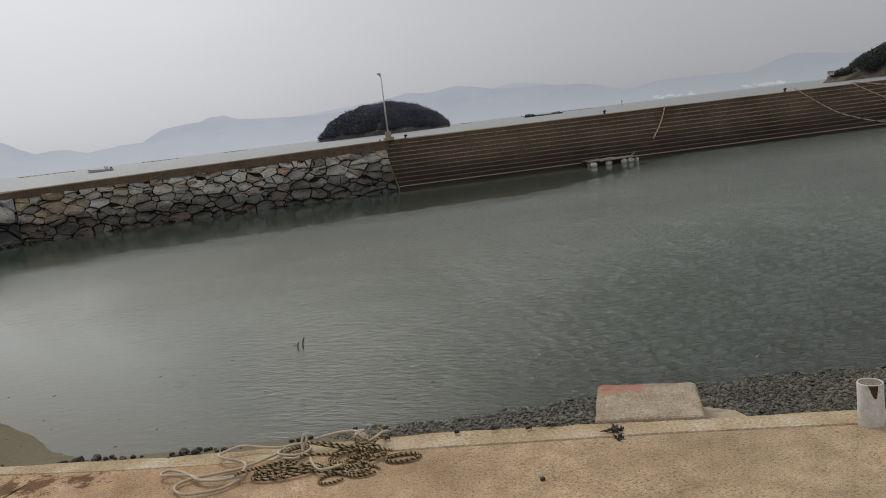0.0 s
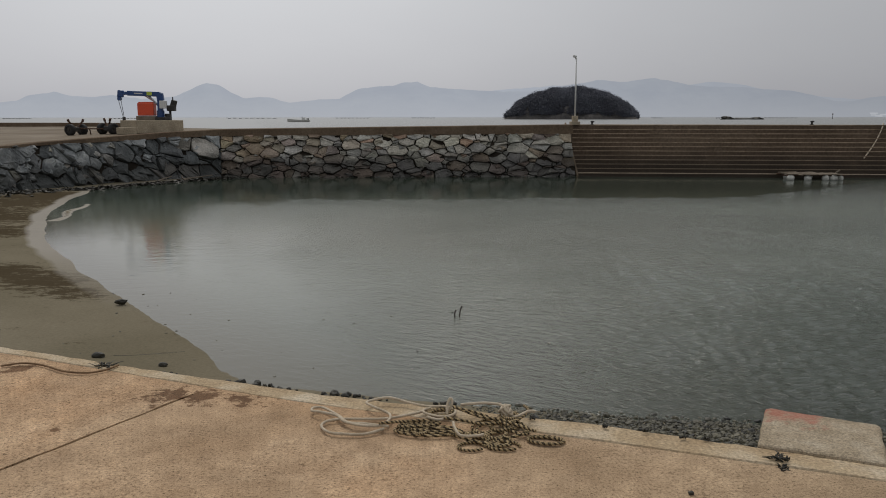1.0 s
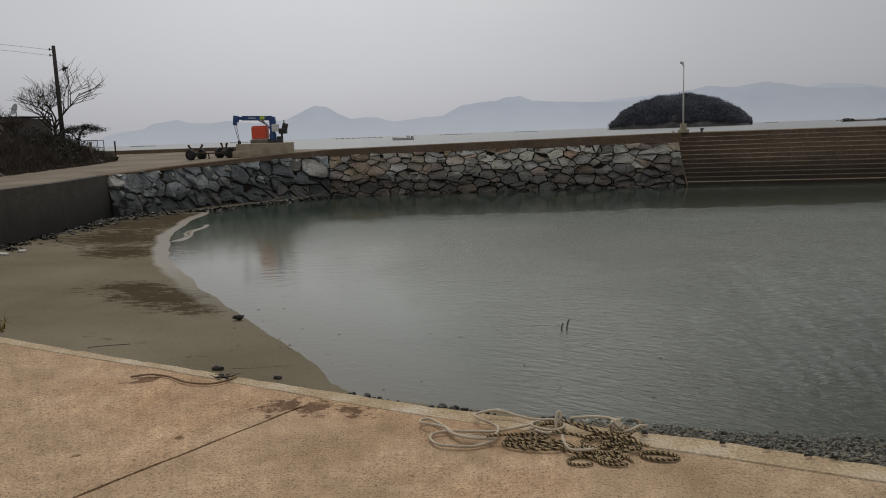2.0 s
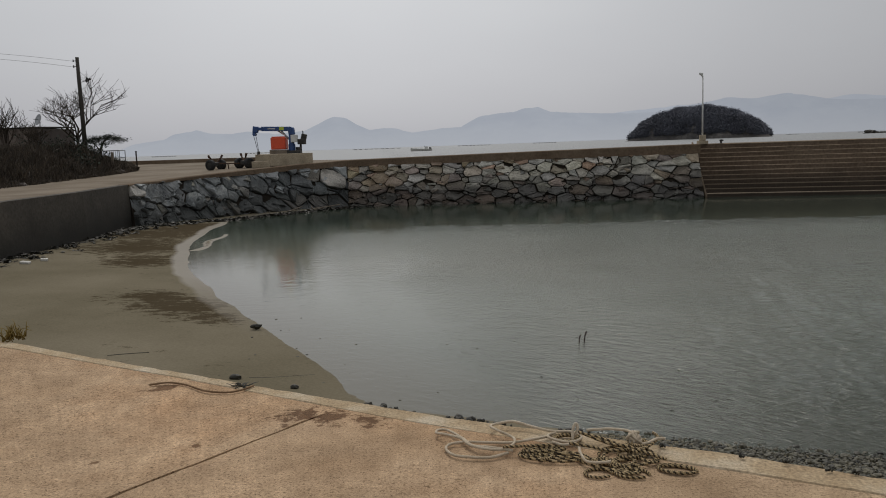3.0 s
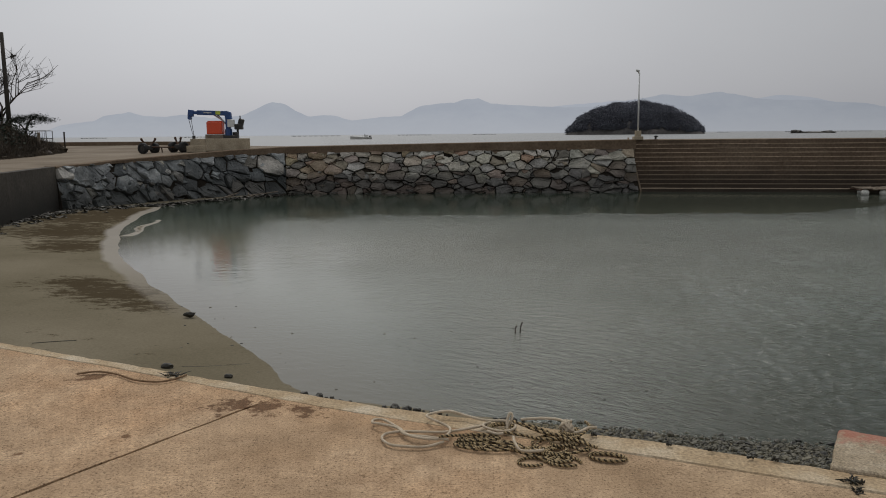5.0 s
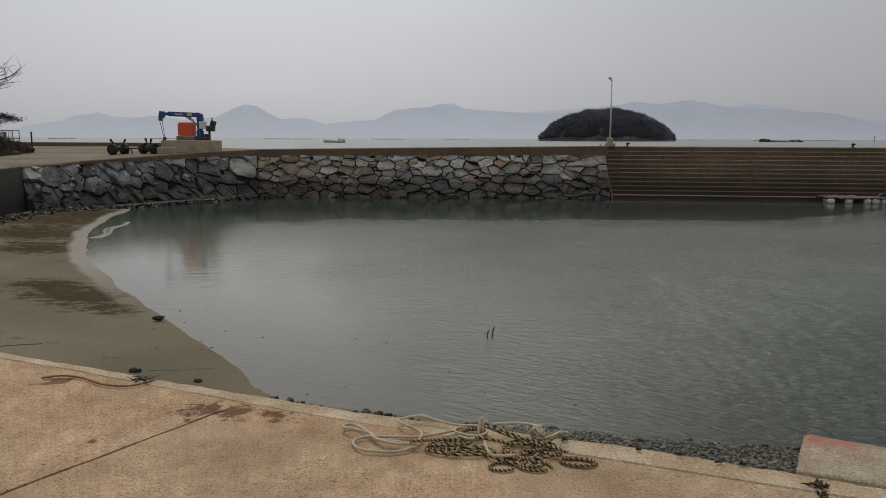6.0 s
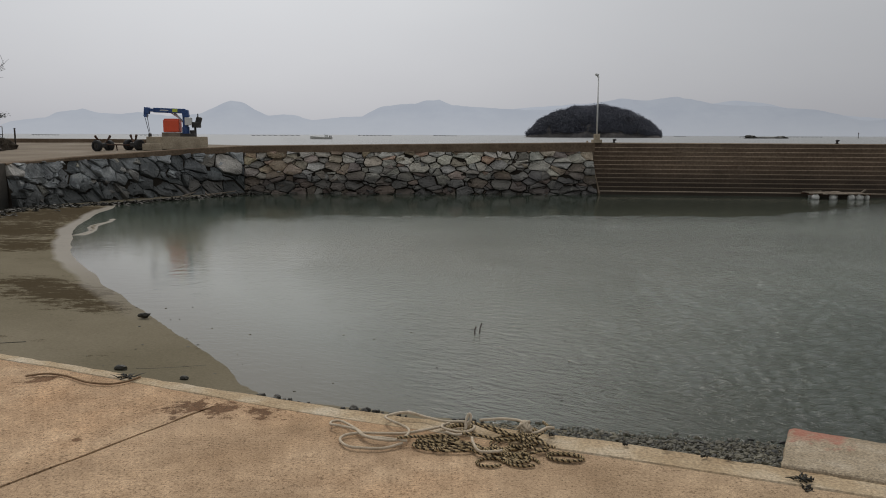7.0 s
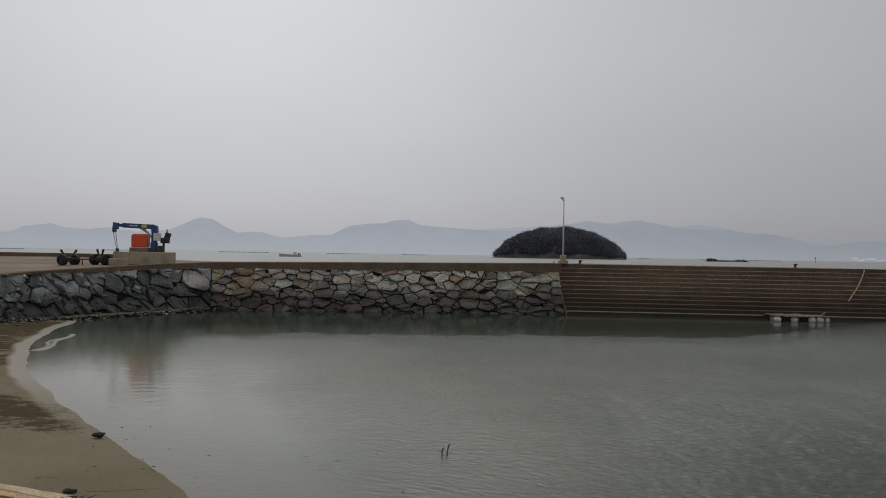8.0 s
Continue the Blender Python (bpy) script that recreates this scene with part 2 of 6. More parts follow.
def water_mat(name):
    """Silty harbour water: wind ripples in the open, calm in the lee of the walls and over the shallows."""
    m, n, l, b = node_mat(name)
    flat = place_of(n, l)
    sep = n.new("ShaderNodeSeparateXYZ")
    l.new(flat, sep.inputs[0])

    def ramp_between(value, lo, hi, a=0.0, c=1.0):
        r = n.new("ShaderNodeMapRange")
        r.inputs["From Min"].default_value, r.inputs["From Max"].default_value = lo, hi
        r.inputs["To Min"].default_value, r.inputs["To Max"].default_value = a, c
        l.new(value, r.inputs["Value"])
        return r.outputs[0]

    gusts = math_of(n, l, "MULTIPLY_ADD", noise_tex(n, l, flat, 1.6, 6.0, 0.75), 4.0, -2.0)
    wander = math_of(n, l, "MULTIPLY_ADD", noise_tex(n, l, flat, 0.22, 3.0), 6.0, -3.0)
    y_g = math_of(n, l, "MULTIPLY_ADD", wander, 0.35, math_of(n, l, "ADD", sep.outputs["Y"], gusts))
    # wind reaches the water up to a line some way off the breakwater, and leaves the western shallows alone
    lee = ramp_between(math_of(n, l, "SUBTRACT", y_g, ramp_between(sep.outputs["X"], 13.0, 31.0, 0.0, 15.0)), 30.2, 27.4)
    lean = math_of(n, l, "MULTIPLY_ADD", sep.outputs["Y"], 0.28, -6.16)
    west = ramp_between(math_of(n, l, "MULTIPLY_ADD", gusts, 0.5, math_of(n, l, "ADD", sep.outputs["X"], lean)), -6.6, -5.2)
    open_w = math_of(n, l, "MULTIPLY", lee, west)
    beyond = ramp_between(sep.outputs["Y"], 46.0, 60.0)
    wind = math_of(n, l, "MAXIMUM", open_w, beyond)
    calm_shore = ramp_between(math_of(n, l, "MULTIPLY_ADD", wander, 0.3, math_of(n, l, "MULTIPLY_ADD", sep.outputs["Y"], 0.2, math_of(n, l, "ADD", sep.outputs["X"], -2.4))), -2.0, 3.0, 0.06, 1.0)
    # relief: short crested ripples and a faint long one in the lee
    vec = place_of(n, l, stretch=(0.65, 1.5, 1.0), spin=-35)
    a = noise_tex(n, l, vec, 6.0, 3.0, 0.6)
    c = noise_tex(n, l, vec, 21.0, 3.0, 0.6)
    # farther out the wind breaks the ripples into short facets
    facets = noise_tex(n, l, place_of(n, l, stretch=(1.35, 0.30, 1.0), spin=-6), 8.0, 4.0, 0.7)
    out_far = ramp_between(sep.outputs["Y"], 11.0, 22.0)
    slow = noise_tex(n, l, place_of(n, l, stretch=(0.6, 1.5, 1.0), spin=8), 2.6, 2.0, 0.5)
    strong = math_of(n, l, "MULTIPLY", math_of(n, l, "MULTIPLY", wind, calm_shore), ramp_between(noise_tex(n, l, flat, 0.35, 4.0), 0.3, 0.7, 0.65, 1.15))
    h = math_of(n, l, "MULTIPLY_ADD", c, 0.45, math_of(n, l, "MULTIPLY_ADD", math_of(n, l, "MULTIPLY", facets, out_far), 2.2, a))
    h = math_of(n, l, "MULTIPLY", h, math_of(n, l, "MULTIPLY_ADD", strong, 0.975, 0.025))
    h = math_of(n, l, "MULTIPLY_ADD", slow, 0.065, h)
    # colour of the water body: green-grey, dark over the shingle, pale with silt by the sand
    col = ramp_of(n, l, noise_tex(n, l, flat, 0.12, 3.0), [(0.35, (0.072, 0.091, 0.070)), (0.65, (0.093, 0.115, 0.089))])
    bed = ramp_between(math_of(n, l, "MULTIPLY_ADD", noise_tex(n, l, flat, 2.4, 6.0, 0.7), 4.0, y_g), 17.0, 9.5, 0.0, 0.84)
    col = mix_of(n, l, bed, col, (0.024, 0.030, 0.020))
    # darkened off the wall's foot, painting in its dark reflection
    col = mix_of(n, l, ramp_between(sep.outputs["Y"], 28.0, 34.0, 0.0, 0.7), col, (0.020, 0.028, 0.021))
    # pale silt by the sand, stretched eastward to paint in reflected sky
    silt = math_of(n, l, "MULTIPLY", ramp_between(math_of(n, l, "MULTIPLY_ADD", sep.outputs["Y"], -0.7, math_of(n, l, "ADD", math_of(n, l, "ADD", sep.outputs["X"], 14.0), wander)), 13.0, -6.0), ramp_between(sep.outputs["Y"], 31.0, 20.0))
    col = mix_of(n, l, math_of(n, l, "MULTIPLY", silt, 0.85), col, (0.205, 0.202, 0.158))
    # the sand shows through the last shallow strip
    off_sand = math_of(n, l, "MULTIPLY_ADD", sep.outputs["X"], 0.83, math_of(n, l, "MULTIPLY_ADD", sep.outputs["Y"], 0.56, -3.38))
    col = mix_of(n, l, ramp_between(math_of(n, l, "MULTIPLY_ADD", wander, 0.06, off_sand), 1.9, 0.2, 0.0, 0.95), col, (0.105, 0.095, 0.066))
    # open sea past the breakwater paled to paint in the sky it reflects
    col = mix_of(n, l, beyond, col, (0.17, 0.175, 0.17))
    l.new(col, b.inputs["Base Color"])
    # ripples too fine for relief roughen the gloss
    fine_r = math_of(n, l, "MULTIPLY", open_w, ramp_between(sep.outputs["Y"], 8.0, 28.0, 0.06, 0.17))
    l.new(math_of(n, l, "ADD", math_of(n, l, "MULTIPLY_ADD", beyond, 0.26, 0.04), fine_r), b.inputs["Roughness"])
    b.inputs["IOR"].default_value = 1.33
    bump_of(n, l, b, h, 0.85, 0.065)
    return m


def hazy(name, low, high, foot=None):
    """A far shore with haze painted in as glow, paler towards the water, dimmer eastward."""
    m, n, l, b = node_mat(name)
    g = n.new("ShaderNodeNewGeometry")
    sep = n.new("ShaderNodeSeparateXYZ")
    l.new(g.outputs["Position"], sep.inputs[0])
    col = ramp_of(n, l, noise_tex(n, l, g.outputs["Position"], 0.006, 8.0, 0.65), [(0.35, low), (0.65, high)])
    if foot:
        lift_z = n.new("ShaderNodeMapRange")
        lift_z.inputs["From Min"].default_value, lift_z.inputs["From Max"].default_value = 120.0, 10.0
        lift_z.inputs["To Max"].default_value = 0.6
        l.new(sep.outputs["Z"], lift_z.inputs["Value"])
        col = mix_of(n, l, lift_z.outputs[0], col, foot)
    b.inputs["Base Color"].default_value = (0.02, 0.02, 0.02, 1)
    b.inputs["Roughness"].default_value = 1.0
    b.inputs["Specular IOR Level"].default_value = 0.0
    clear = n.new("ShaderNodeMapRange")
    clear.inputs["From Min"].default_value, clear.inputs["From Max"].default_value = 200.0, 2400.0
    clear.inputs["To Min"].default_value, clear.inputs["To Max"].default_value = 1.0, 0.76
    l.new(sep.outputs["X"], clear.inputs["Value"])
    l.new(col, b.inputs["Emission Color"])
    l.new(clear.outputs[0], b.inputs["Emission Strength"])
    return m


QUAY = quay_concrete("quay_concrete")
KERB = surf("kerb_concrete", [(0.35, 0.245, 0.142), (0.48, 0.37, 0.24), (0.62, 0.535, 0.41)], 2.3, 60, 0.9, 0.6, 0.012, grain=0.5)
ROAD = surf("road_concrete", [(0.145, 0.115, 0.084), (0.20, 0.163, 0.122), (0.255, 0.215, 0.167)], 0.35, 12, 0.9, 0.3, 0.01, grain=0.2)
WALL = tidal("wall_concrete", [(0.048, 0.042, 0.035), (0.075, 0.066, 0.055), (0.11, 0.096, 0.079)], (0.012, 0.012, 0.010), -1.0, 0.0, 0.5, 10, 0.9, 0.4, 0.015, by_piece=False)
COPING = surf("coping_concrete", [(0.12, 0.085, 0.058), (0.165, 0.12, 0.083), (0.215, 0.165, 0.118)], 0.5, 9, 0.9, 0.5, 0.02)
STEP = tidal("step_concrete", [(0.088, 0.063, 0.044), (0.138, 0.099, 0.070), (0.18, 0.134, 0.096)], (0.024, 0.018, 0.013), -1.0, 0.10, 0.35, 8, 0.9, 0.5, 0.02, by_piece=False)
# pale from wear, with sky light caught on rounded edges painted in
NOSING = tidal("worn_skylit_nosing", [(0.15, 0.108, 0.07), (0.34, 0.26, 0.18), (0.23, 0.172, 0.117)], (0.10, 0.075, 0.05), -0.9, 0.1, 0.6, 8, 0.9, 0.4, 0.01, by_piece=False)
STONE_GREY = tidal("granite_rubble", [(0.23, 0.225, 0.20), (0.39, 0.375, 0.335), (0.54, 0.515, 0.46)], (0.062, 0.058, 0.055), -0.75, -0.25, 0.9, 14, piece=0.38)
STONE_WARM = tidal("weathered_rubble", [(0.26, 0.212, 0.168), (0.40, 0.335, 0.27), (0.54, 0.47, 0.385)], (0.070, 0.057, 0.052), -0.75, -0.30, 0.9, 14, piece=0.36)
STONE_PALE = tidal("pale_rubble", [(0.58, 0.55, 0.49), (0.68, 0.65, 0.59)], (0.11, 0.10, 0.088), -1.2, -0.7, 0.9, 14, piece=0.15)
STONE_BLUE = tidal("blue_grey_rubble", [(0.16, 0.172, 0.175), (0.27, 0.283, 0.285), (0.45, 0.455, 0.445)], (0.030, 0.032, 0.029), -0.85, -0.25, 1.1, 9, piece=0.55)
WET_LEDGE = surf("pale_wet_ledge", [(0.26, 0.20, 0.14), (0.36, 0.29, 0.21)], 0.8, 9, 0.8, 0.4, 0.01)
SEAM = surf("seam_dirt", [(0.028, 0.020, 0.013), (0.065, 0.046, 0.028), (0.15, 0.108, 0.064)], 3.0, 40, 0.95, 0.5, 0.01)
GAPS = surf("packed_gaps", [(0.022, 0.018, 0.014), (0.045, 0.037, 0.029)], 2, 20, 0.95, 0.5, 0.02)
WATER = water_mat("harbour_water")
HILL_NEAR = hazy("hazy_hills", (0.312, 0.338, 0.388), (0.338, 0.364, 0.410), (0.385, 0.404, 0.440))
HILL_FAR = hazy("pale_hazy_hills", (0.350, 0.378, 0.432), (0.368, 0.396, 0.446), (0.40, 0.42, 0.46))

# ---- building helpers ----


def part(name, bm, material, parent=None, label=""):
    me = bpy.data.meshes.new(name)
    bmesh.ops.recalc_face_normals(bm, faces=bm.faces)
    bm.to_mesh(me)
    bm.free()
    if material:
        me.materials.append(material)
    ob = new(name, me)
    if parent:
        ob.parent = parent
    if label:
        tagged(ob, label)
    return ob


def thing(name, at=(0, 0, 0), turn=0):
    ob = new(name)
    ob.empty_display_size = 0.2
    ob.matrix_basis = pose(*at, 0, 0, turn)
    return ob


def smooth(ob):
    for p in ob.data.polygons:
        p.use_smooth = True
    return ob


def box_into(bm, size, at=(0, 0, 0), turn=(0, 0, 0), bevel=0.0):
    made = bmesh.ops.create_cube(bm, size=1.0, matrix=pose(*at, *turn) @ Matrix.Diagonal((*size, 1)))["verts"]
    if bevel:
        edges = list({e for v in made for e in v.link_edges})
        bmesh.ops.bevel(bm, geom=edges, offset=bevel, segments=2, affect="EDGES", profile=0.5)


def tube_into(bm, a, b, r1, r2=None, sides=10):
    a, b = Vector(a), Vector(b)
    d = b - a
    m = Matrix.Translation((a + b) / 2) @ d.to_track_quat("Z", "Y").to_matrix().to_4x4()
    bmesh.ops.create_cone(bm, cap_ends=True, segments=sides, radius1=r1, radius2=r1 if r2 is None else r2, depth=d.length, matrix=m)


def prism_into(bm, outline, z0, z1):
    low = [bm.verts.new((x, y, z0)) for x, y in outline]
    high = [bm.verts.new((x, y, z1)) for x, y in outline]
    bm.faces.new(low[::-1])
    bm.faces.new(high)
    for i in range(len(outline)):
        j = (i + 1) % len(outline)
        bm.faces.new((low[i], low[j], high[j], high[i]))


def loft_into(bm, rings, closed=False):
    """Skin a row of rings, each a row of points."""
    made = [[bm.verts.new(p) for p in ring] for ring in rings]
    for r, s in zip(made, made[1:]):
        k = len(r)
        for i in range(k if closed else k - 1):
            j = (i + 1) % k
            bm.faces.new((r[i], r[j], s[j], s[i]))
    if closed:
        bm.faces.new(made[0][::-1])
        bm.faces.new(made[-1])


def resample(points, step):
    """Points at even steps along a polyline."""
    pts = [Vector(p) for p in points]
    out = []
    for a, b in zip(pts, pts[1:]):
        k = max(1, round((b - a).length / step))
        out += [a.lerp(b, i / k) for i in range(k)]
    return out + [pts[-1]]


SEA = -1.5

# ---- water ----
rows_y = [4.5]
while rows_y[-1] < 42:
    rows_y.append(rows_y[-1] + 0.04 + 0.002 * (rows_y[-1] - 4.5))
WU, WY = np.meshgrid(np.arange(-0.68, 0.99, 0.0026), np.array(rows_y))
WX = WU * (WY + 3.0)
fine_step = 0.04 + 0.002 * (WY - 4.5)
draw = np.random.RandomState(21)
swell, power = np.zeros(WX.shape), np.full(WX.shape, 1e-6)
for k in range(60):
    long, heading = 0.105 + 0.20 * draw.rand() ** 1.2, radians(57) + draw.normal(0, 0.95)
    share = np.clip((long / fine_step - 2.4) / 1.2, 0, 1)
    power += share * share
    swell += share * long / math.tau * np.sin((WX * math.cos(heading) + WY * math.sin(heading)) * math.tau / long + draw.rand() * math.tau)
swell *= 0.150 / np.sqrt(power)
patch = 0.80 + 0.22 * np.sin(WX * 0.9 + 1.3 * np.sin(WY * 0.4)) * np.sin(WY * 0.7 + 1.1 * np.sin(WX * 0.5))
edge_y = 28.9 + 15 * np.clip((WX - 13) / 18, 0, 1) + 0.5 * np.sin(WX * 1.1) + 0.35 * np.sin(WX * 2.7 + 1.0) + 0.25 * np.sin(WX * 5.3)
swell *= patch * np.clip((WX + 0.33 * (WY - 12) + 1.5) / 5, 0.12, 1) ** 2 * np.clip((28 - WY) / 18, 0.13, 1) * np.clip((edge_y + 0.8 - WY) / 3.0, 0.08, 1)
sheet_x, sheet_y = WX.shape[1], WX.shape[0]
verts = np.stack([WX, WY, SEA + swell], -1).reshape(-1, 3).tolist()
faces = [(j * sheet_x + i, j * sheet_x + i + 1, (j + 1) * sheet_x + i + 1, (j + 1) * sheet_x + i) for j in range(sheet_y - 1) for i in range(sheet_x - 1)]
k = len(verts)
verts += [(-4900, -4900, SEA - 0.04), (4900, -4900, SEA - 0.04), (4900, 4900, SEA - 0.04), (-4900, 4900, SEA - 0.04)]
me = bpy.data.meshes.new("water")
me.from_pydata(verts, [], faces + [(k, k + 1, k + 2, k + 3)])
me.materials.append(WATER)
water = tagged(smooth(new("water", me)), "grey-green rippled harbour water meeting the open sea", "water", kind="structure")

# ---- hills beyond the bay ----
HILLS = [(-29.5, 3), (-28.5, 9), (-27.9, 13.5), (-25.9, 18), (-25.3, 23.5), (-23.7, 28), (-22.8, 23.5), (-21.4, 22.5), (-20.5, 25), (-18.5, 21), (-16.5, 23.5),
         (-15.5, 31), (-14.9, 36.5), (-14.35, 40), (-13.5, 37.7), (-12.6, 28), (-11.8, 22), (-10.9, 24), (-10.0, 23), (-8.8, 17), (-6.85, 21), (-5.3, 22),
         (-4.6, 29), (-3.9, 34.5), (-2.7, 37), (-1.5, 38), (-0.9, 41.7), (0.2, 43), (1.1, 36.5), (2.4, 34.7), (4.9, 32), (6.3, 31), (8.9, 31), (9.9, 36), (12, 41.2),
         (13.1, 44.5), (14.2, 41.7), (14.7, 41.6), (15.7, 44), (16.6, 46), (18.1, 41), (19.2, 36.7), (20.4, 35), (22.5, 34), (23.7, 31.5), (25.4, 29.4), (27, 23),
         (28, 17.3), (29, 17), (30.2, 21.6), (31.9, 22.3), (34, 20.5), (36.3, 19.1), (37.7, 26.6), (39.1, 33), (40.6, 29.5), (42.2, 25), (44, 22), (50, 15), (58, 4)]
FAR_HILLS = [(-60, 6), (-50, 14), (-40, 18), (-33, 8), (-28, 4), (-20, 14), (-10, 12), (-3, 14), (2, 26), (5, 31), (6.3, 33.3), (8.1, 35.3), (9, 36.3), (9.9, 38), (12, 36),
             (17, 34), (19.2, 37.5), (20.2, 40.6), (21.1, 39.8), (22.4, 37), (23.7, 31), (26, 24), (30, 18), (40, 14), (60, 8)]


def hill_row(name, ridge, far, material, label):
    """A chain of hills as a strip of ground that climbs from the shore to its ridge and falls behind it."""
    rng = random.Random(name)
    angles = np.arange(ridge[0][0], ridge[-1][0], 0.22)
    tops = np.interp(angles, [a for a, _ in ridge], [h for _, h in ridge])
    bm = bmesh.new()
    rings = []
    for a, h in zip(angles, tops):
        s, c = math.sin(radians(a)), math.cos(radians(a))
        h = max(0.4, h + noise.noise((a * 2.3, 0, far)) * 0.7 + noise.noise((a * 7.0, 3, far)) * 0.35)
        rings.append([(s * d, c * d, SEA - 1 + (h * d / 1000 + 3.0) * g) for d, g in
                      ((far * 0.92, 0), (far * 0.95, 0.4 + rng.random() * 0.06), (far * 0.975, 0.75), (far, 1.0), (far * 1.04, 0))])
    loft_into(bm, rings)
    return tagged(smooth(part(name, bm, material)), label, "hills", kind="structure")


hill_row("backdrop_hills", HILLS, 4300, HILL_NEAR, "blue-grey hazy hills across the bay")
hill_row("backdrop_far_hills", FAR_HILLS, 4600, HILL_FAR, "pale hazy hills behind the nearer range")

# ---- beach and sea bed: one sheet that dips under the water ----
SHORE = [(30, 0.0), (12, 4.3), (6.4, 6.6), (5.5, 7.0), (3.4, 7.5), (1.8, 7.8), (-0.9, 8.7), (-2.0, 9.0), (-2.5, 9.6), (-3.2, 10.8), (-4.15, 12.2),
         (-5.15, 13.6), (-6.4, 15.5), (-8.05, 18.0), (-9.75, 20.9), (-11.2, 24.0), (-12.15, 26.6), (-12.7, 28.6), (-13.4, 31.8), (-14.1, 35.4), (-13.4, 37.6), (-11.5, 39.6), (-10.0, 43.0)]


def shore_height(X, Y):
    best = np.full(X.shape, 1e9)
    side = np.zeros(X.shape)
    for (ax, ay), (bx, by) in zip(SHORE, SHORE[1:]):
        dx, dy = bx - ax, by - ay
        t = np.clip(((X - ax) * dx + (Y - ay) * dy) / (dx * dx + dy * dy), 0, 1)
        d = np.hypot(X - ax - t * dx, Y - ay - t * dy)
        s = dx * (Y - ay) - dy * (X - ax)
        near = d < best
        best, side = np.where(near, d, best), np.where(near, s, side)
    signed = np.where(side > 0, best, -best)
    slope = np.where(X > -2.5, 0.10, 0.062)
    land = SEA + np.where(signed > 0, np.minimum(signed * slope, 0.62), np.maximum(signed * 0.05, -1.2))
    # a thin bar of sand just off the shore
    t = np.clip((Y - 24.3) / 4.5, 0, 1)
    off_bar = np.hypot(X - (-10.95 - 0.9 * t + 0.12 * np.sin(t * 9)), Y - (24.3 + 4.5 * t))
    return land + 0.064 * np.exp(-(off_bar / (0.11 + 0.08 * t)) ** 2)


def sand_mat(name):
    m, n, l, b = node_mat(name)
    vec = place_of(n, l)
    big = noise_tex(n, l, vec, 0.30, 5.0)
    streak = noise_tex(n, l, place_of(n, l, stretch=(0.8, 1.3, 1), spin=12), 3.1, 10.0, 0.80)
    fine = noise_tex(n, l, vec, 25.0, 8.0, 0.7)
    col = ramp_of(n, l, big, [(0.35, (0.162, 0.141, 0.098)), (0.65, (0.212, 0.185, 0.134))])
    # algae mats higher up the sand
    mats = streak
    for cx, cy, r, gain in ((-8.3, 15.9, 1.5, 0.22), (-7.1, 14.9, 1.5, 0.28), (-6.1, 13.8, 1.0, 0.24), (-11.3, 21.3, 1.9, 0.30), (-13.0, 24.4, 3.0, 0.31), (-14.4, 28.6, 3.4, 0.31), (-14.2, 32.0, 2.4, 0.32)):
        gap = n.new("ShaderNodeVectorMath")
        gap.operation = "DISTANCE"
        gap.inputs[1].default_value = (cx, cy, SEA + 0.15)
        l.new(vec, gap.inputs[0])
        mats = math_of(n, l, "ADD", mats, math_of(n, l, "MULTIPLY", math_of(n, l, "MAXIMUM", math_of(n, l, "MULTIPLY_ADD", gap.outputs["Value"], -1 / r, 1.0), 0.0), gain))
    col = mix_of(n, l, ramp_of(n, l, mats, [(0.60, (0, 0, 0)), (0.67, (0.82, 0.82, 0.82))]), col, (0.050, 0.036, 0.020))
    col = mix_of(n, l, 1.0, col, ramp_of(n, l, fine, [(0.3, (0.8, 0.8, 0.8)), (0.7, (1.1, 1.1, 1.1))]), "MULTIPLY")
    l.new(col, b.inputs["Base Color"])
    sep = n.new("ShaderNodeSeparateXYZ")
    l.new(vec, sep.inputs[0])
    z = math_of(n, l, "MULTIPLY_ADD", big, 0.05, sep.outputs["Z"])
    wet = n.new("ShaderNodeMapRange")
    wet.inputs["From Min"].default_value, wet.inputs["From Max"].default_value = SEA + 0.054, SEA + 0.044
    l.new(z, wet.inputs["Value"])
    shelf = n.new("ShaderNodeMapRange")
    shelf.inputs["From Min"].default_value, shelf.inputs["From Max"].default_value = 12.5, 19.0
    l.new(sep.outputs["Y"], shelf.inputs["Value"])
    film = math_of(n, l, "MULTIPLY", wet.outputs[0], shelf.outputs[0])
    l.new(mix_of(n, l, math_of(n, l, "MULTIPLY", film, 0.8), col, (0.20, 0.173, 0.132)), b.inputs["Base Color"])
    l.new(math_of(n, l, "MULTIPLY_ADD", film, -0.30, 0.80), b.inputs["Roughness"])
    l.new(math_of(n, l, "MULTIPLY_ADD", film, 0.22, 0.0), b.inputs["Specular IOR Level"])
    bump_of(n, l, b, fine, 0.15, 0.01)
    return m


SAND = sand_mat("wet_sand")
xs, ys = np.arange(-24, 14.01, 0.16), np.arange(-2, 44.01, 0.16)
GX, GY = np.meshgrid(xs, ys)
GZ = shore_height(GX, GY)
GZ += np.array([[noise.noise((x * 0.5, y * 0.5, 0)) * 0.010 + noise.noise((x * 2.2, y * 2.2, 5)) * 0.002 for x in xs] for y in ys])
me = bpy.data.meshes.new("beach")
nx, ny = len(xs), len(ys)
me.from_pydata(np.stack([GX, GY, GZ], -1).reshape(-1, 3).tolist(), [],
               [(j * nx + i, j * nx + i + 1, (j + 1) * nx + i + 1, (j + 1) * nx + i) for j in range(ny - 1) for i in range(nx - 1)])
me.materials.append(SAND)
beach = tagged(smooth(new("beach", me)), "wet olive-brown sand sloping into the water", "beach", kind="structure")


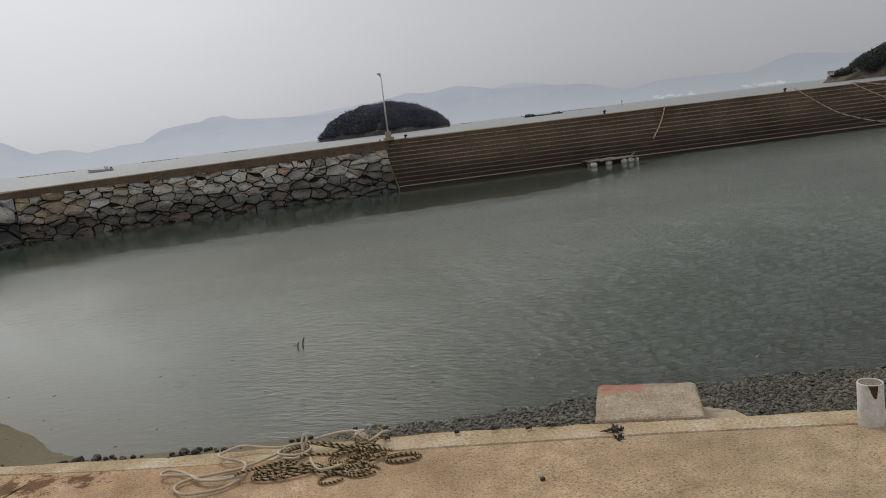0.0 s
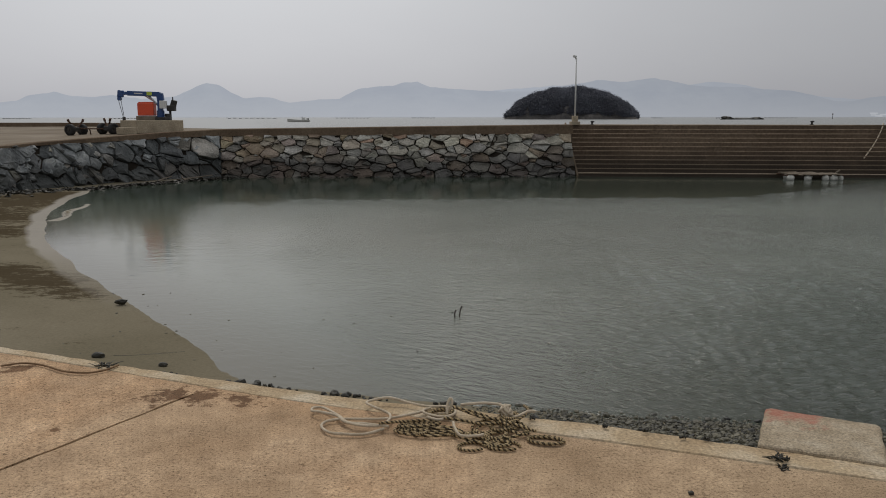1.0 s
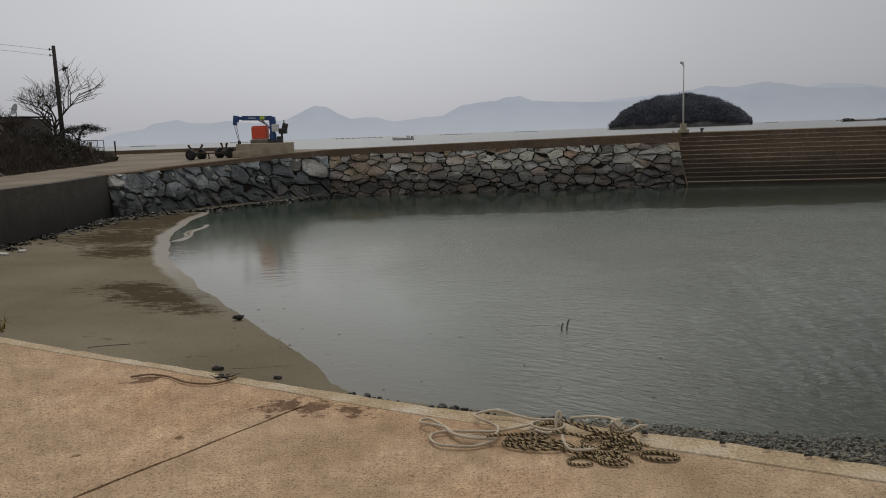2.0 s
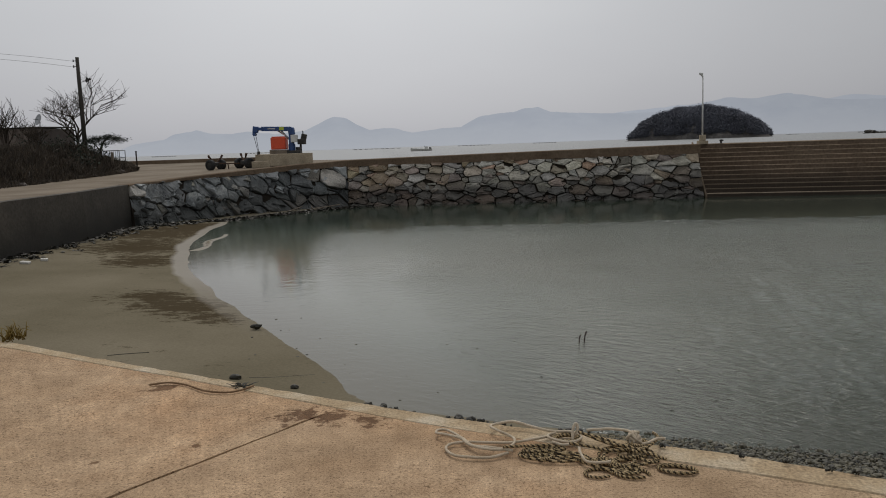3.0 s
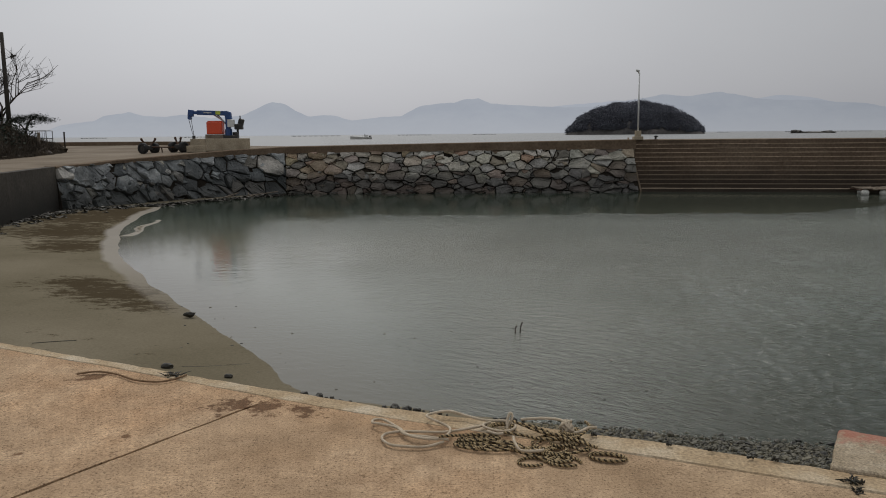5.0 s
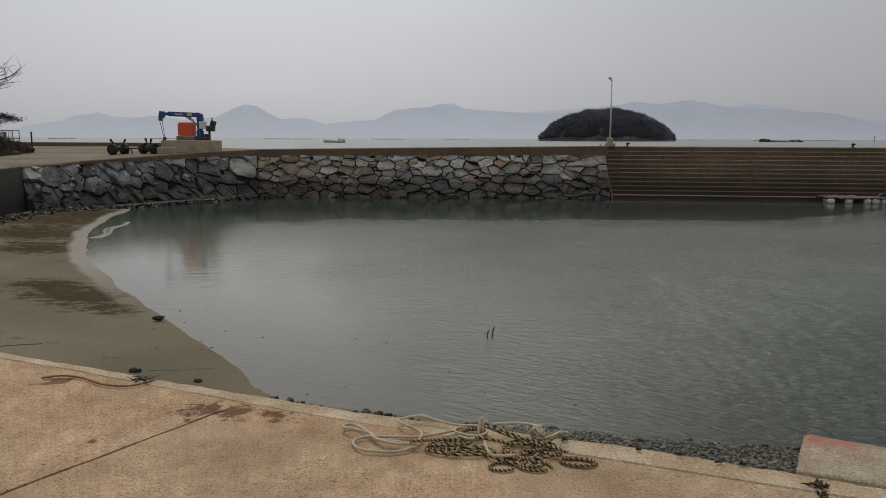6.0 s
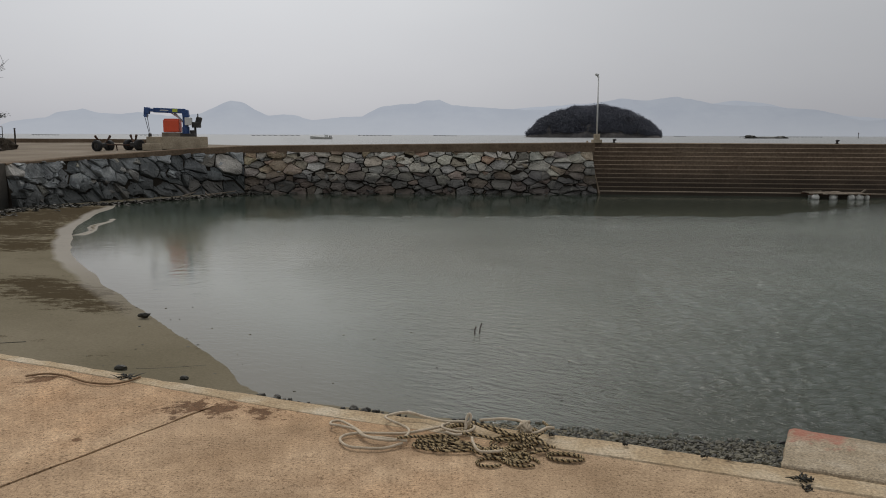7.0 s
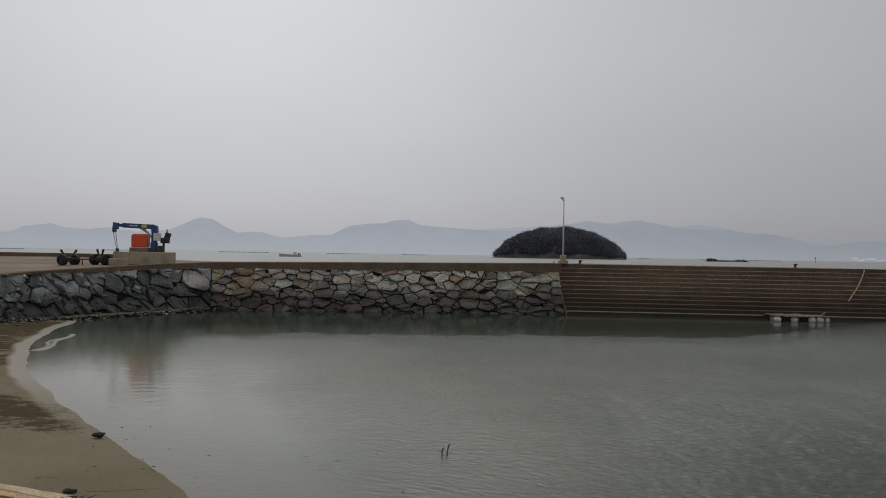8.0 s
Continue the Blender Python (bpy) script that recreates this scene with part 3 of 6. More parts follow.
def beach_z(x, y):
    return float(shore_height(np.array([float(x)]), np.array([float(y)]))[0])


# ---- the quay under the camera ----
CRACK = [(14, -2.2), (8, 0.55), (2.85, 2.9), (1.97, 3.3), (0.91, 3.74), (-0.59, 4.32), (-0.94, 4.47), (-1.25, 4.62)]
CRACK_WEST = [(-1.27, 4.635), (-1.97, 4.97), (-2.68, 5.31), (-3.17, 5.52), (-4.5, 6.12), (-6.5, 7.0), (-9, 8.4), (-12, 10.8), (-14.3, 14)]
KERB_LINE = [(14.12, -1.98), (8.1, 0.77), (2.98, 3.06), (2.1, 3.46), (1.02, 3.95), (0.0, 4.30), (-0.55, 4.49), (-1.36, 4.83), (-2.26, 5.25),
             (-3.29, 5.71), (-4.65, 6.34), (-6.6, 7.22), (-9.1, 8.6), (-12.1, 11.0), (-14.5, 14.1)]

JOINT = []
for k in range(120):
    t = (k / 119) ** 1.6
    x, y = -1.25 - 10.23 * t, 4.62 - 16.62 * t
    JOINT.append((x, y, noise.noise((x * 6, y * 6, 3)) * 0.010 + noise.noise((x * 25, y * 25, 8)) * 0.006, 0.007 + 0.013 * min(1, k / 18) + abs(noise.noise((x * 4, y * 4, 6))) * 0.016))
quay_floor = tagged(thing("quay_floor"), "worn ochre concrete quay floor with a diagonal joint", "floor", kind="structure")
bm = bmesh.new()
prism_into(bm, CRACK + [(x + j + w * 0.5, y) for x, y, j, w in JOINT[1:]] + [(14, -12)], -0.25, 0.0)
part("slab", bm, QUAY, quay_floor)
bm = bmesh.new()
prism_into(bm, CRACK_WEST + [(-30, 14), (-30, -12)] + [(x + j - w, y) for x, y, j, w in JOINT[:0:-1]], -0.25, -0.004)
part("slab", bm, QUAY, quay_floor)
bm = bmesh.new()
prism_into(bm, [(14, -2.3), (2.8, 2.85), (-1.2, 4.55), (-4.5, 6.0), (-12, 10.7), (-14.3, 13.9), (-30, 13.9), (-30, -12), (14, -12)], -2.4, -0.255)
part("fill", bm, GAPS, quay_floor)

bm = bmesh.new()
seam = resample([(x, y, 0) for x, y in CRACK + CRACK_WEST], 0.1)
loft_into(bm, [[(*p.xy, -0.24), (p.x, p.y, -0.035 + noise.noise((p.x * 4, p.y * 4, 1)) * 0.003), (p.x + 0.03, p.y + 0.06, -0.035 + noise.noise((p.x * 4, p.y * 4, 5)) * 0.003), (p.x + 0.03, p.y + 0.06, -0.24)] for p in seam], closed=True)
part("seam_dirt", bm, SEAM, quay_floor)

kerb = tagged(thing("kerb"), "chipped pale concrete kerb along the quay edge", "kerb", kind="structure")
inner = [Vector((x, y, 0)) for x, y in CRACK + CRACK_WEST]
outer = resample([(x, y, 0) for x, y in KERB_LINE], 0.09)


def nearest_on(line, p):
    best = None
    for a, b in zip(line, line[1:]):
        d = b - a
        t = max(0, min(1, (p - a).dot(d) / d.length_squared))
        q = a + d * t
        if best is None or (q - p).length < (best - p).length:
            best = q
    return best


rings = []
for i, p in enumerate(outer):
    q = nearest_on(inner, p)
    w = (p - q).normalized()
    wob = noise.noise((p.x * 3, p.y * 3, 0)) * 0.012 + noise.noise((p.x * 11, p.y * 11, 0)) * 0.007
    p = p + w * wob
    q = q + w * (0.018 + noise.noise((q.x * 5, q.y * 5, 2)) * 0.006 if q.x > 0.5 else max(-0.004, 0.003 + noise.noise((q.x * 2.5, q.y * 2.5, 2)) * 0.014))
    up = -0.001 + noise.noise((p.x * 2, p.y * 2, 7)) * 0.003
    chip = 0.012 + abs(noise.noise((p.x * 7, p.y * 7, 4))) * 0.025
    rings.append([(q.x, q.y, -0.25), (q.x, q.y, up - 0.012), (*(q + w * 0.01).xy, up), (*(p - w * chip).xy, up),
                  (p.x, p.y, up - chip), (*(p + w * 0.02).xy, -0.9), (*(p + w * 0.03).xy, -2.3), (*(q + w * 0.02).xy, -2.3)])
cuts = [0, 70, 118, 160, 215, len(rings) - 1]
for a, b in zip(cuts, cuts[1:]):
    bm = bmesh.new()
    loft_into(bm, rings[a:b + 1], closed=True)
    part("kerb_stone", bm, KERB, kerb)

# ---- road that climbs to the breakwater ----
EDGE = [(-14.4, 14, 0), (-14.8, 17.5, 0.22), (-15.15, 21, 0.42), (-15.8, 26, 0.41), (-16.75, 30.9, 0.42), (-16.6, 34.8, 0.50), (-14.9, 38.6, 0.66),
        (-12.7, 41.1, 0.82), (-10.2, 42.4, 0.94), (-2.0, 42.45, 1.05), (8.4, 42.45, 1.17), (8.4, 43.35, 1.17), (30, 40.6, 1.14), (50, 38.1, 1.12)]
FAR_EDGE = [(-30, 14, 0), (-30, 17.5, 0.25), (-31, 21, 0.42), (-33, 28, 0.45), (-36, 38, 0.6), (-37, 50, 0.75), (-37, 62, 0.90),
            (-24, 59, 0.95), (-12, 50.5, 0.88), (-2.0, 46.5, 1.05), (8.4, 46.6, 1.17), (10.4, 46.6, 1.17), (31, 44.2, 1.14), (51, 41.8, 1.12)]
bm = bmesh.new()
rings = []
for (a, b) in zip(EDGE, FAR_EDGE):
    a, b = Vector(a), Vector(b)
    rings.append([(a.x, a.y, a.z - 0.3)] + [tuple(a.lerp(b, k / 6)) for k in range(7)] + [(b.x, b.y, -2.4), tuple(a.lerp(b, 0.05).xy) + (-2.4,)])
loft_into(bm, rings, closed=True)
road = tagged(part("road", bm, ROAD), "pale concrete road leading out along the breakwater", "road", kind="structure")

# concrete retaining wall under the road
wall_quay = tagged(thing("wall_quay"), "dark stained concrete retaining wall above the sand", "wall", kind="structure")
bm = bmesh.new()
rings = []
for (x, y, z) in EDGE[:5]:
    rings.append([(x + 0.12, y, -2.2), (x + 0.02, y, z + 0.01), (x - 0.35, y, z + 0.012), (x - 0.35, y, -2.2)])
loft_into(bm, rings, closed=True)
part("wall_face", bm, WALL, wall_quay)


# ---- rubble walls: every stone a piece ----
def clip_cell(poly, px, py, qx, qy):
    """Keep the side of poly that lies nearer to p than to q."""
    mx, my, dx, dy = (px + qx) / 2, (py + qy) / 2, qx - px, qy - py
    out = []
    for i, (x, y) in enumerate(poly):
        nxt = poly[(i + 1) % len(poly)]
        s = (x - mx) * dx + (y - my) * dy
        t = (nxt[0] - mx) * dx + (nxt[1] - my) * dy
        if s <= 0:
            out.append((x, y))
        if (s < 0 < t) or (t < 0 < s):
            k = s / (s - t)
            out.append((x + (nxt[0] - x) * k, y + (nxt[1] - y) * k))
    return out


def cells(length, height, sizes, rng, skew=0.0, aspect=1.0, big=()):
    """A mosaic of large, middling and small stones over a wall: packed seeds and their weighted cells."""
    def bent(px, py):
        return px + skew * py, py * aspect

    seeds = [(*p, sizes[0]) for p in big]
    for size in sizes:
        for _ in range(round(length * height * aspect * 2.2 / (size * size))):
            x, y, r = rng.uniform(0, length), rng.uniform(0, height), size * rng.uniform(0.85, 1.15)
            u, v = bent(x, y)
            if all(math.dist((u, v), bent(a, b)) > 0.60 * (r + q) for a, b, q in seeds if abs(a - x) < 2.5):
                seeds.append((x, y, r))
    out = []
    for i, (x, y, r) in enumerate(seeds):
        a = bent(x, y)
        poly = [bent(px, py) for px, py in ((0, 0), (length, 0), (length, height), (0, height))]
        for j, (u, v, q) in enumerate(seeds):
            b = bent(u, v)
            gap = math.dist(a, b)
            if i != j and gap < 3.2:
                # shift the dividing line towards the smaller stone
                k = (r * r - q * q) / gap
                poly = clip_cell(poly, a[0], a[1], b[0] + (b[0] - a[0]) / gap * k, b[1] + (b[1] - a[1]) / gap * k)
                if len(poly) < 3:
                    break
        if len(poly) >= 3:
            # some blocks are split once more along a slant, which leaves wedges and fillers
            halves = [poly]
            if (x, y) not in big and r > sizes[-1] * 1.3 and rng.random() < 0.34:
                turn, slip = rng.uniform(0, math.pi), rng.uniform(-0.3, 0.3) * r
                dx, dy = math.cos(turn) * 0.1, math.sin(turn) * 0.1
                cx, cy = a[0] + dx * slip * 10, a[1] + dy * slip * 10
                halves = [clip_cell(poly, cx - dx, cy - dy, cx + dx, cy + dy), clip_cell(poly, cx + dx, cy + dy, cx - dx, cy - dy)]
            for piece in halves:
                if len(piece) >= 3:
                    out.append((x, y, [(px - skew * py / aspect, py / aspect) for px, py in piece]))
    return out


def stone_wall(owner, base, top, sizes, h, pick, seed, skew=0.0, aspect=1.0, proud=0.10, big=()):
    rng = random.Random(seed)
    base, top = [Vector(p) for p in base], [Vector(p) for p in top]
    lengths = [0]
    for a, b in zip(base, base[1:]):
        lengths.append(lengths[-1] + (b - a).length)
    total, tall = lengths[-1], sum((t - b).length for t, b in zip(top, base)) / len(base)

    def spot(u, v, out=0.0):
        u = max(0, min(total - 1e-4, u))
        k = max(i for i in range(len(base) - 1) if lengths[i] <= u)
        f = (u - lengths[k]) / (lengths[k + 1] - lengths[k])
        b, t = base[k].lerp(base[k + 1], f), top[k].lerp(top[k + 1], f)
        along, up = (base[k + 1] - base[k]).normalized(), (t - b).normalized()
        return b.lerp(t, v / tall) + along.cross(up) * out

    for x, y, poly in cells(total, tall, sizes, rng, skew, aspect, big):
        # drop doubled corners, then round each corner a little
        pts = [p for i, p in enumerate(poly) if math.dist(p, poly[i - 1]) > 0.05 * h]
        if len(pts) < 3:
            continue
        cx, cy = sum(p[0] for p in pts) / len(pts), sum(p[1] for p in pts) / len(pts)
        ring = []
        for i, p in enumerate(pts):
            before, after = pts[i - 1], pts[(i + 1) % len(pts)]
            p = (p[0] + rng.uniform(-0.07, 0.07) * h, p[1] + rng.uniform(-0.07, 0.07) * h)
            for q, f in ((before, 0.07), (after, 0.07), (after, 0.5)):
                j = 0.0 if f < 0.5 else rng.uniform(-0.10, 0.03) * h
                side_x, side_y = p[0] + (q[0] - p[0]) * f - cx, p[1] + (q[1] - p[1]) * f - cy
                far_out = max(1e-3, math.hypot(side_x, side_y))
                ring.append((cx + side_x * (1 + j / far_out), cy + side_y * (1 + j / far_out)))
        reach = max(math.dist((cx, cy), p) for p in ring)
        gap = rng.uniform(0.014, 0.034) * h / 0.6
        inset = max(0.5, 1 - gap / reach * 1.6)
        face = proud * rng.uniform(0.1, 1.9)
        tx, ty = rng.uniform(-0.20, 0.20), rng.uniform(-0.40, 0.06)
        bm = bmesh.new()
        loops = []
        for scale_in, depth in ((inset, -0.12), (inset, face * 0.55), (inset * 0.95, face * 0.98), (inset * 0.55, face * 1.04)):
            row = []
            for px, py in ring:
                u, v = cx + (px - cx) * scale_in, cy + (py - cy) * scale_in
                lean = (px - cx) * tx + (py - cy) * ty if depth > 0 else 0
                row.append(bm.verts.new(spot(u, v, depth + lean + (rng.uniform(-0.03, 0.03) if depth > 0 else 0))))
            loops.append(row)
        for r, s in zip(loops, loops[1:]):
            for i in range(len(r)):
                bm.faces.new((r[i - 1], r[i], s[i], s[i - 1]))
        bm.faces.new(loops[-1])
        part("stone", bm, STONE_PALE if (x, y) in big else pick(rng, x, y / tall), owner)
    # the packed core behind the stones
    bm = bmesh.new()
    core = [[spot(u, 0, -0.04), spot(u, tall, -0.04), spot(u, tall, -0.5), spot(u, 0, -0.5)] for u in np.linspace(0, total, 24)]
    loft_into(bm, core, closed=True)
    part("core", bm, GAPS, owner)


def pick_west(rng, x, v):
    return STONE_BLUE if rng.random() < 0.85 else STONE_GREY


def pick_east(rng, x, v):
    r = rng.random()
    if v > 0.45 and r < 0.05:
        return STONE_PALE
    if r < (0.55 if x < 6 else 0.36):
        return STONE_WARM
    return STONE_GREY


wall_west = tagged(thing("wall_west"), "sloping wall of large angular blue-grey boulders", "stone wall", kind="structure")
stone_wall(wall_west, [(-16.46, 30.8, -1.35), (-15.9, 34.2, -1.5), (-14.1, 37.9, -1.7), (-12.0, 40.3, -1.75), (-10.05, 41.5, -1.8)],
           [(-16.75, 30.95, 0.40), (-16.2, 34.6, 0.42), (-14.5, 38.2, 0.48), (-12.4, 40.6, 0.58), (-10.2, 41.95, 0.64)],
           (0.58, 0.42, 0.28, 0.17), 0.45, pick_west, 5, skew=0.40, aspect=1.10, proud=0.12)
wall_north = tagged(thing("wall_north"), "dry rubble wall of angular grey and brown stones", "stone wall", kind="structure")
stone_wall(wall_north, [(-10.05, 41.45, -1.75), (8.5, 41.45, -1.75)], [(-10.1, 41.95, 0.64), (8.25, 42.0, 0.73)],
           (0.56, 0.42, 0.32, 0.22), 0.33, pick_east, 8, aspect=1.75, proud=0.10,
           big=((12.1, 2.08), (10.6, 2.05), (8.5, 2.1)))

# coping along the top of both rubble walls
coping = tagged(thing("coping"), "weathered brown concrete coping on the breakwater", "coping", kind="structure")
COPE = [(-16.68, 30.9, 0.36, 0.44), (-16.1, 34.55, 0.40, 0.54), (-14.4, 38.15, 0.46, 0.70), (-12.3, 40.5, 0.56, 0.86), (-10.1, 41.88, 0.62, 0.97), (-2.0, 41.93, 0.66, 1.08), (8.35, 41.95, 0.71, 1.20)]
for a, b in zip(COPE, COPE[1:]):
    bm = bmesh.new()
    pts = resample([(a[0], a[1], 0), (b[0], b[1], 1)], 0.6)
    d = (Vector(b[:2]) - Vector(a[:2])).normalized()
    side = Vector((-d.y, d.x))
    rings = []
    for i, p in enumerate(pts):
        lo, hi = a[2] + (b[2] - a[2]) * p.z, a[3] + (b[3] - a[3]) * p.z
        wob = noise.noise((p.x, p.y, 1)) * 0.02
        f, k = Vector((p.x, p.y)) - side * wob, Vector((p.x, p.y)) + side * 0.55
        rings.append([(f.x, f.y, lo), (f.x, f.y, hi - 0.03), (*(f + side * 0.03), hi + wob * 0.4), (*k, hi), (*k, lo)])
    loft_into(bm, rings, closed=True)
    part("coping_stone", bm, COPING, coping)

# ---- long stepped landing ----
stairs = tagged(thing("stairs"), "long stepped concrete landing with worn pale nosings", "steps", kind="structure")
S0, S1 = Vector((8.6, 41.45)), Vector((50.0, 36.2))
sd = (S1 - S0).normalized()
sb = Vector((-sd.y, sd.x))
STEPS, RISE, TREAD = 12, 2.69 / 12, 1.95 / 12
for i in range(STEPS):
    z = SEA + RISE * (i + 1) - 0.02
    for name, material, z0, z1, d0, d1 in (("riser", STEP, z - 0.42, z - 0.04, 0.012, 0.5), ("nosing", NOSING, z - 0.04, z, 0.0, 0.5)):
        bm = bmesh.new()
        rings = []
        for p in resample([(*(S0 - sd * (i * TREAD * 0.30)), 0), (*S1, 0)], 0.8):
            q = p.xy + sb * (i * TREAD)
            wob = noise.noise((p.x * 0.9, i * 3.1, 2)) * 0.012
            f, k = q + sb * (d0 - wob), q + sb * d1
            rings.append([(*f, z0), (*f, z1 - 0.015 + wob), (*(f + sb * 0.015), z1 + wob), (*k, z1 + wob), (*k, z0)])
        loft_into(bm, rings, closed=True)
        part(name, bm, WET_LEDGE if name == "nosing" and i == 0 else material, stairs)
bm = bmesh.new()
rings = []
for k in range(STEPS + 1):
    q = S0 + sb * (k * TREAD - 0.05) - sd * (0.02 + k * TREAD * 0.30)
    z = SEA + RISE * k + 0.10
    a, b = q - sd * 0.06, q + sd * 0.02
    rings.append([(*a, z - 0.45), (*a, z), (*b, z), (*b, z - 0.45)])
loft_into(bm, rings, closed=True)
part("side_strip", bm, NOSING, stairs)

# ---- ground heights for what stands on the road ----
from mathutils.bvhtree import BVHTree

ROAD_TREE = BVHTree.FromPolygons([v.co.copy() for v in road.data.vertices], [tuple(p.vertices) for p in road.data.polygons])


def road_z(x, y):
    hit = ROAD_TREE.ray_cast(Vector((x, y, 20)), Vector((0, 0, -1)))
    return hit[0].z if hit[0] else 0.6


# ---- more materials ----
BLUE = surf("blue_crane_paint", [(0.015, 0.05, 0.17), (0.03, 0.08, 0.24), (0.05, 0.09, 0.20)], 3, 40, 0.45, 0.2, 0.003)
RED = surf("orange_red_paint", [(0.58, 0.06, 0.02), (0.70, 0.085, 0.03), (0.60, 0.08, 0.035)], 2, 40, 0.5, 0.2, 0.003, grain=0.15)
YELLOW = surf("yellow_green_sticker", [(0.5, 0.6, 0.06), (0.6, 0.68, 0.10)], 5, 40, 0.5, 0.1, 0.002)
WHITE = surf("white_paint", [(0.60, 0.60, 0.58), (0.72, 0.72, 0.70)], 4, 40, 0.6, 0.15, 0.003, grain=0.15)
FOAM = surf("dirty_white_foam", [(0.30, 0.29, 0.25), (0.55, 0.54, 0.50), (0.68, 0.67, 0.63)], 4, 25, 0.8, 0.4, 0.01)
BLACK = surf("black_rubber", [(0.012, 0.012, 0.013), (0.025, 0.024, 0.024)], 4, 40, 0.8, 0.4, 0.005)
DARK = surf("dark_machinery", [(0.02, 0.02, 0.02), (0.05, 0.045, 0.04)], 4, 40, 0.6, 0.3, 0.004)
RUST = surf("rusty_steel", [(0.04, 0.022, 0.015), (0.09, 0.045, 0.025), (0.05, 0.03, 0.022)], 5, 40, 0.8, 0.4, 0.004, metal=0.2)
STEEL = surf("galvanised_steel", [(0.30, 0.31, 0.32), (0.42, 0.43, 0.44)], 3, 40, 0.5, 0.15, 0.002, metal=0.5, grain=0.15)
PLINTH = surf("plinth_concrete", [(0.31, 0.26, 0.19), (0.43, 0.365, 0.27), (0.38, 0.315, 0.225)], 1.2, 20, 0.9, 0.5, 0.01)
TIMBER = surf("grey_timber", [(0.16, 0.13, 0.10), (0.26, 0.22, 0.175)], 3, 40, 0.85, 0.4, 0.004)
BARK = surf("dark_bark", [(0.035, 0.028, 0.022), (0.07, 0.057, 0.045)], 6, 50, 0.9, 0.6, 0.01)
TWIG = surf("grey_brown_twigs", [(0.045, 0.036, 0.028), (0.08, 0.065, 0.05)], 3, 30, 0.9, 0.3, 0.004)
POLE_M = surf("weathered_concrete_pole", [(0.055, 0.05, 0.045), (0.085, 0.078, 0.068)], 2, 30, 0.9, 0.3, 0.004)
SOIL = surf("dark_bank_soil", [(0.016, 0.014, 0.010), (0.032, 0.026, 0.018), (0.06, 0.048, 0.034)], 0.9, 12, 0.95, 0.8, 0.05)
SHEET = surf("rusted_sheet_wall", [(0.045, 0.036, 0.032), (0.085, 0.068, 0.058), (0.06, 0.048, 0.042)], 1.5, 20, 0.8, 0.3, 0.01)
ROPE_PALE = surf("pale_rope_fibre", [(0.46, 0.38, 0.28), (0.62, 0.53, 0.41)], 20, 220, 0.9, 0.8, 0.003)
ROPE_OCHRE = surf("ochre_rope_fibre", [(0.34, 0.25, 0.13), (0.52, 0.40, 0.24)], 20, 220, 0.9, 0.8, 0.003)
ROPE_BLACK = surf("black_rope_fibre", [(0.035, 0.027, 0.018), (0.065, 0.050, 0.033)], 20, 220, 0.9, 0.8, 0.003)
WEED = surf("dark_seaweed", [(0.014, 0.013, 0.009), (0.035, 0.030, 0.017)], 12, 80, 0.6, 0.6, 0.005)
DRY_GRASS = surf("dry_yellow_grass", [(0.16, 0.11, 0.03), (0.25, 0.18, 0.06)], 8, 80, 0.9, 0.4, 0.004)
CLIFF = surf("shore_rock", [(0.075, 0.062, 0.052), (0.14, 0.115, 0.096), (0.22, 0.185, 0.155)], 0.10, 0.5, 0.9, 0.6, 0.6)
PVC = surf("grubby_white_pipe", [(0.50, 0.47, 0.41), (0.62, 0.60, 0.56), (0.66, 0.64, 0.61)], 8, 60, 0.6, 0.2, 0.002, grain=0.2)
GLASS_DARK = surf("dark_window", [(0.02, 0.022, 0.025), (0.03, 0.032, 0.035)], 1, 10, 0.15, 0.0, 0.001)


def island_leaves(name, low, high, scale):
    m, n, l, b = node_mat(name)
    g = n.new("ShaderNodeNewGeometry")
    col = ramp_of(n, l, g.outputs["Random Per Island"], [(0.0, low), (1.0, high)])
    big = ramp_of(n, l, noise_tex(n, l, g.outputs["Position"], scale), [(0.35, (0.75, 0.75, 0.75)), (0.65, (1.25, 1.25, 1.25))])
    l.new(mix_of(n, l, 1.0, col, big, "MULTIPLY"), b.inputs["Base Color"])
    b.inputs["Roughness"].default_value = 0.85
    return m


# islet pines lightened and blued to paint in haze at that distance
HAZED_PINES = island_leaves("hazed_pine_wood", (0.086, 0.092, 0.114), (0.150, 0.156, 0.184), 0.03)
LEAVES = island_leaves("dark_evergreen_leaves", (0.012, 0.018, 0.012), (0.035, 0.045, 0.028), 1.0)
SCRUB = island_leaves("dead_scrub", (0.014, 0.011, 0.008), (0.095, 0.070, 0.046), 0.7)
PEBBLE = island_leaves("wet_pebbles", (0.006, 0.006, 0.004), (0.118, 0.106, 0.068), 1.5)
PEBBLE.node_tree.nodes["Principled BSDF"].inputs["Roughness"].default_value = 0.6


# ---- small builders ----
def glide(points, per=8, closed=False):
    """A smooth line through control points."""
    p = [Vector(q) for q in points]
    k = len(p)
    out = []
    for i in range(k if closed else k - 1):
        a, b, c, d = (p[(i + j) % k] if closed else p[max(0, min(k - 1, i + j))] for j in (-1, 0, 1, 2))
        for s in range(per):
            t = s / per
            out.append(0.5 * (2 * b + (c - a) * t + (2 * a - 5 * b + 4 * c - d) * t * t + (3 * b - a - 3 * c + d) * t ** 3))
    if not closed:
        out.append(p[-1])
    return out


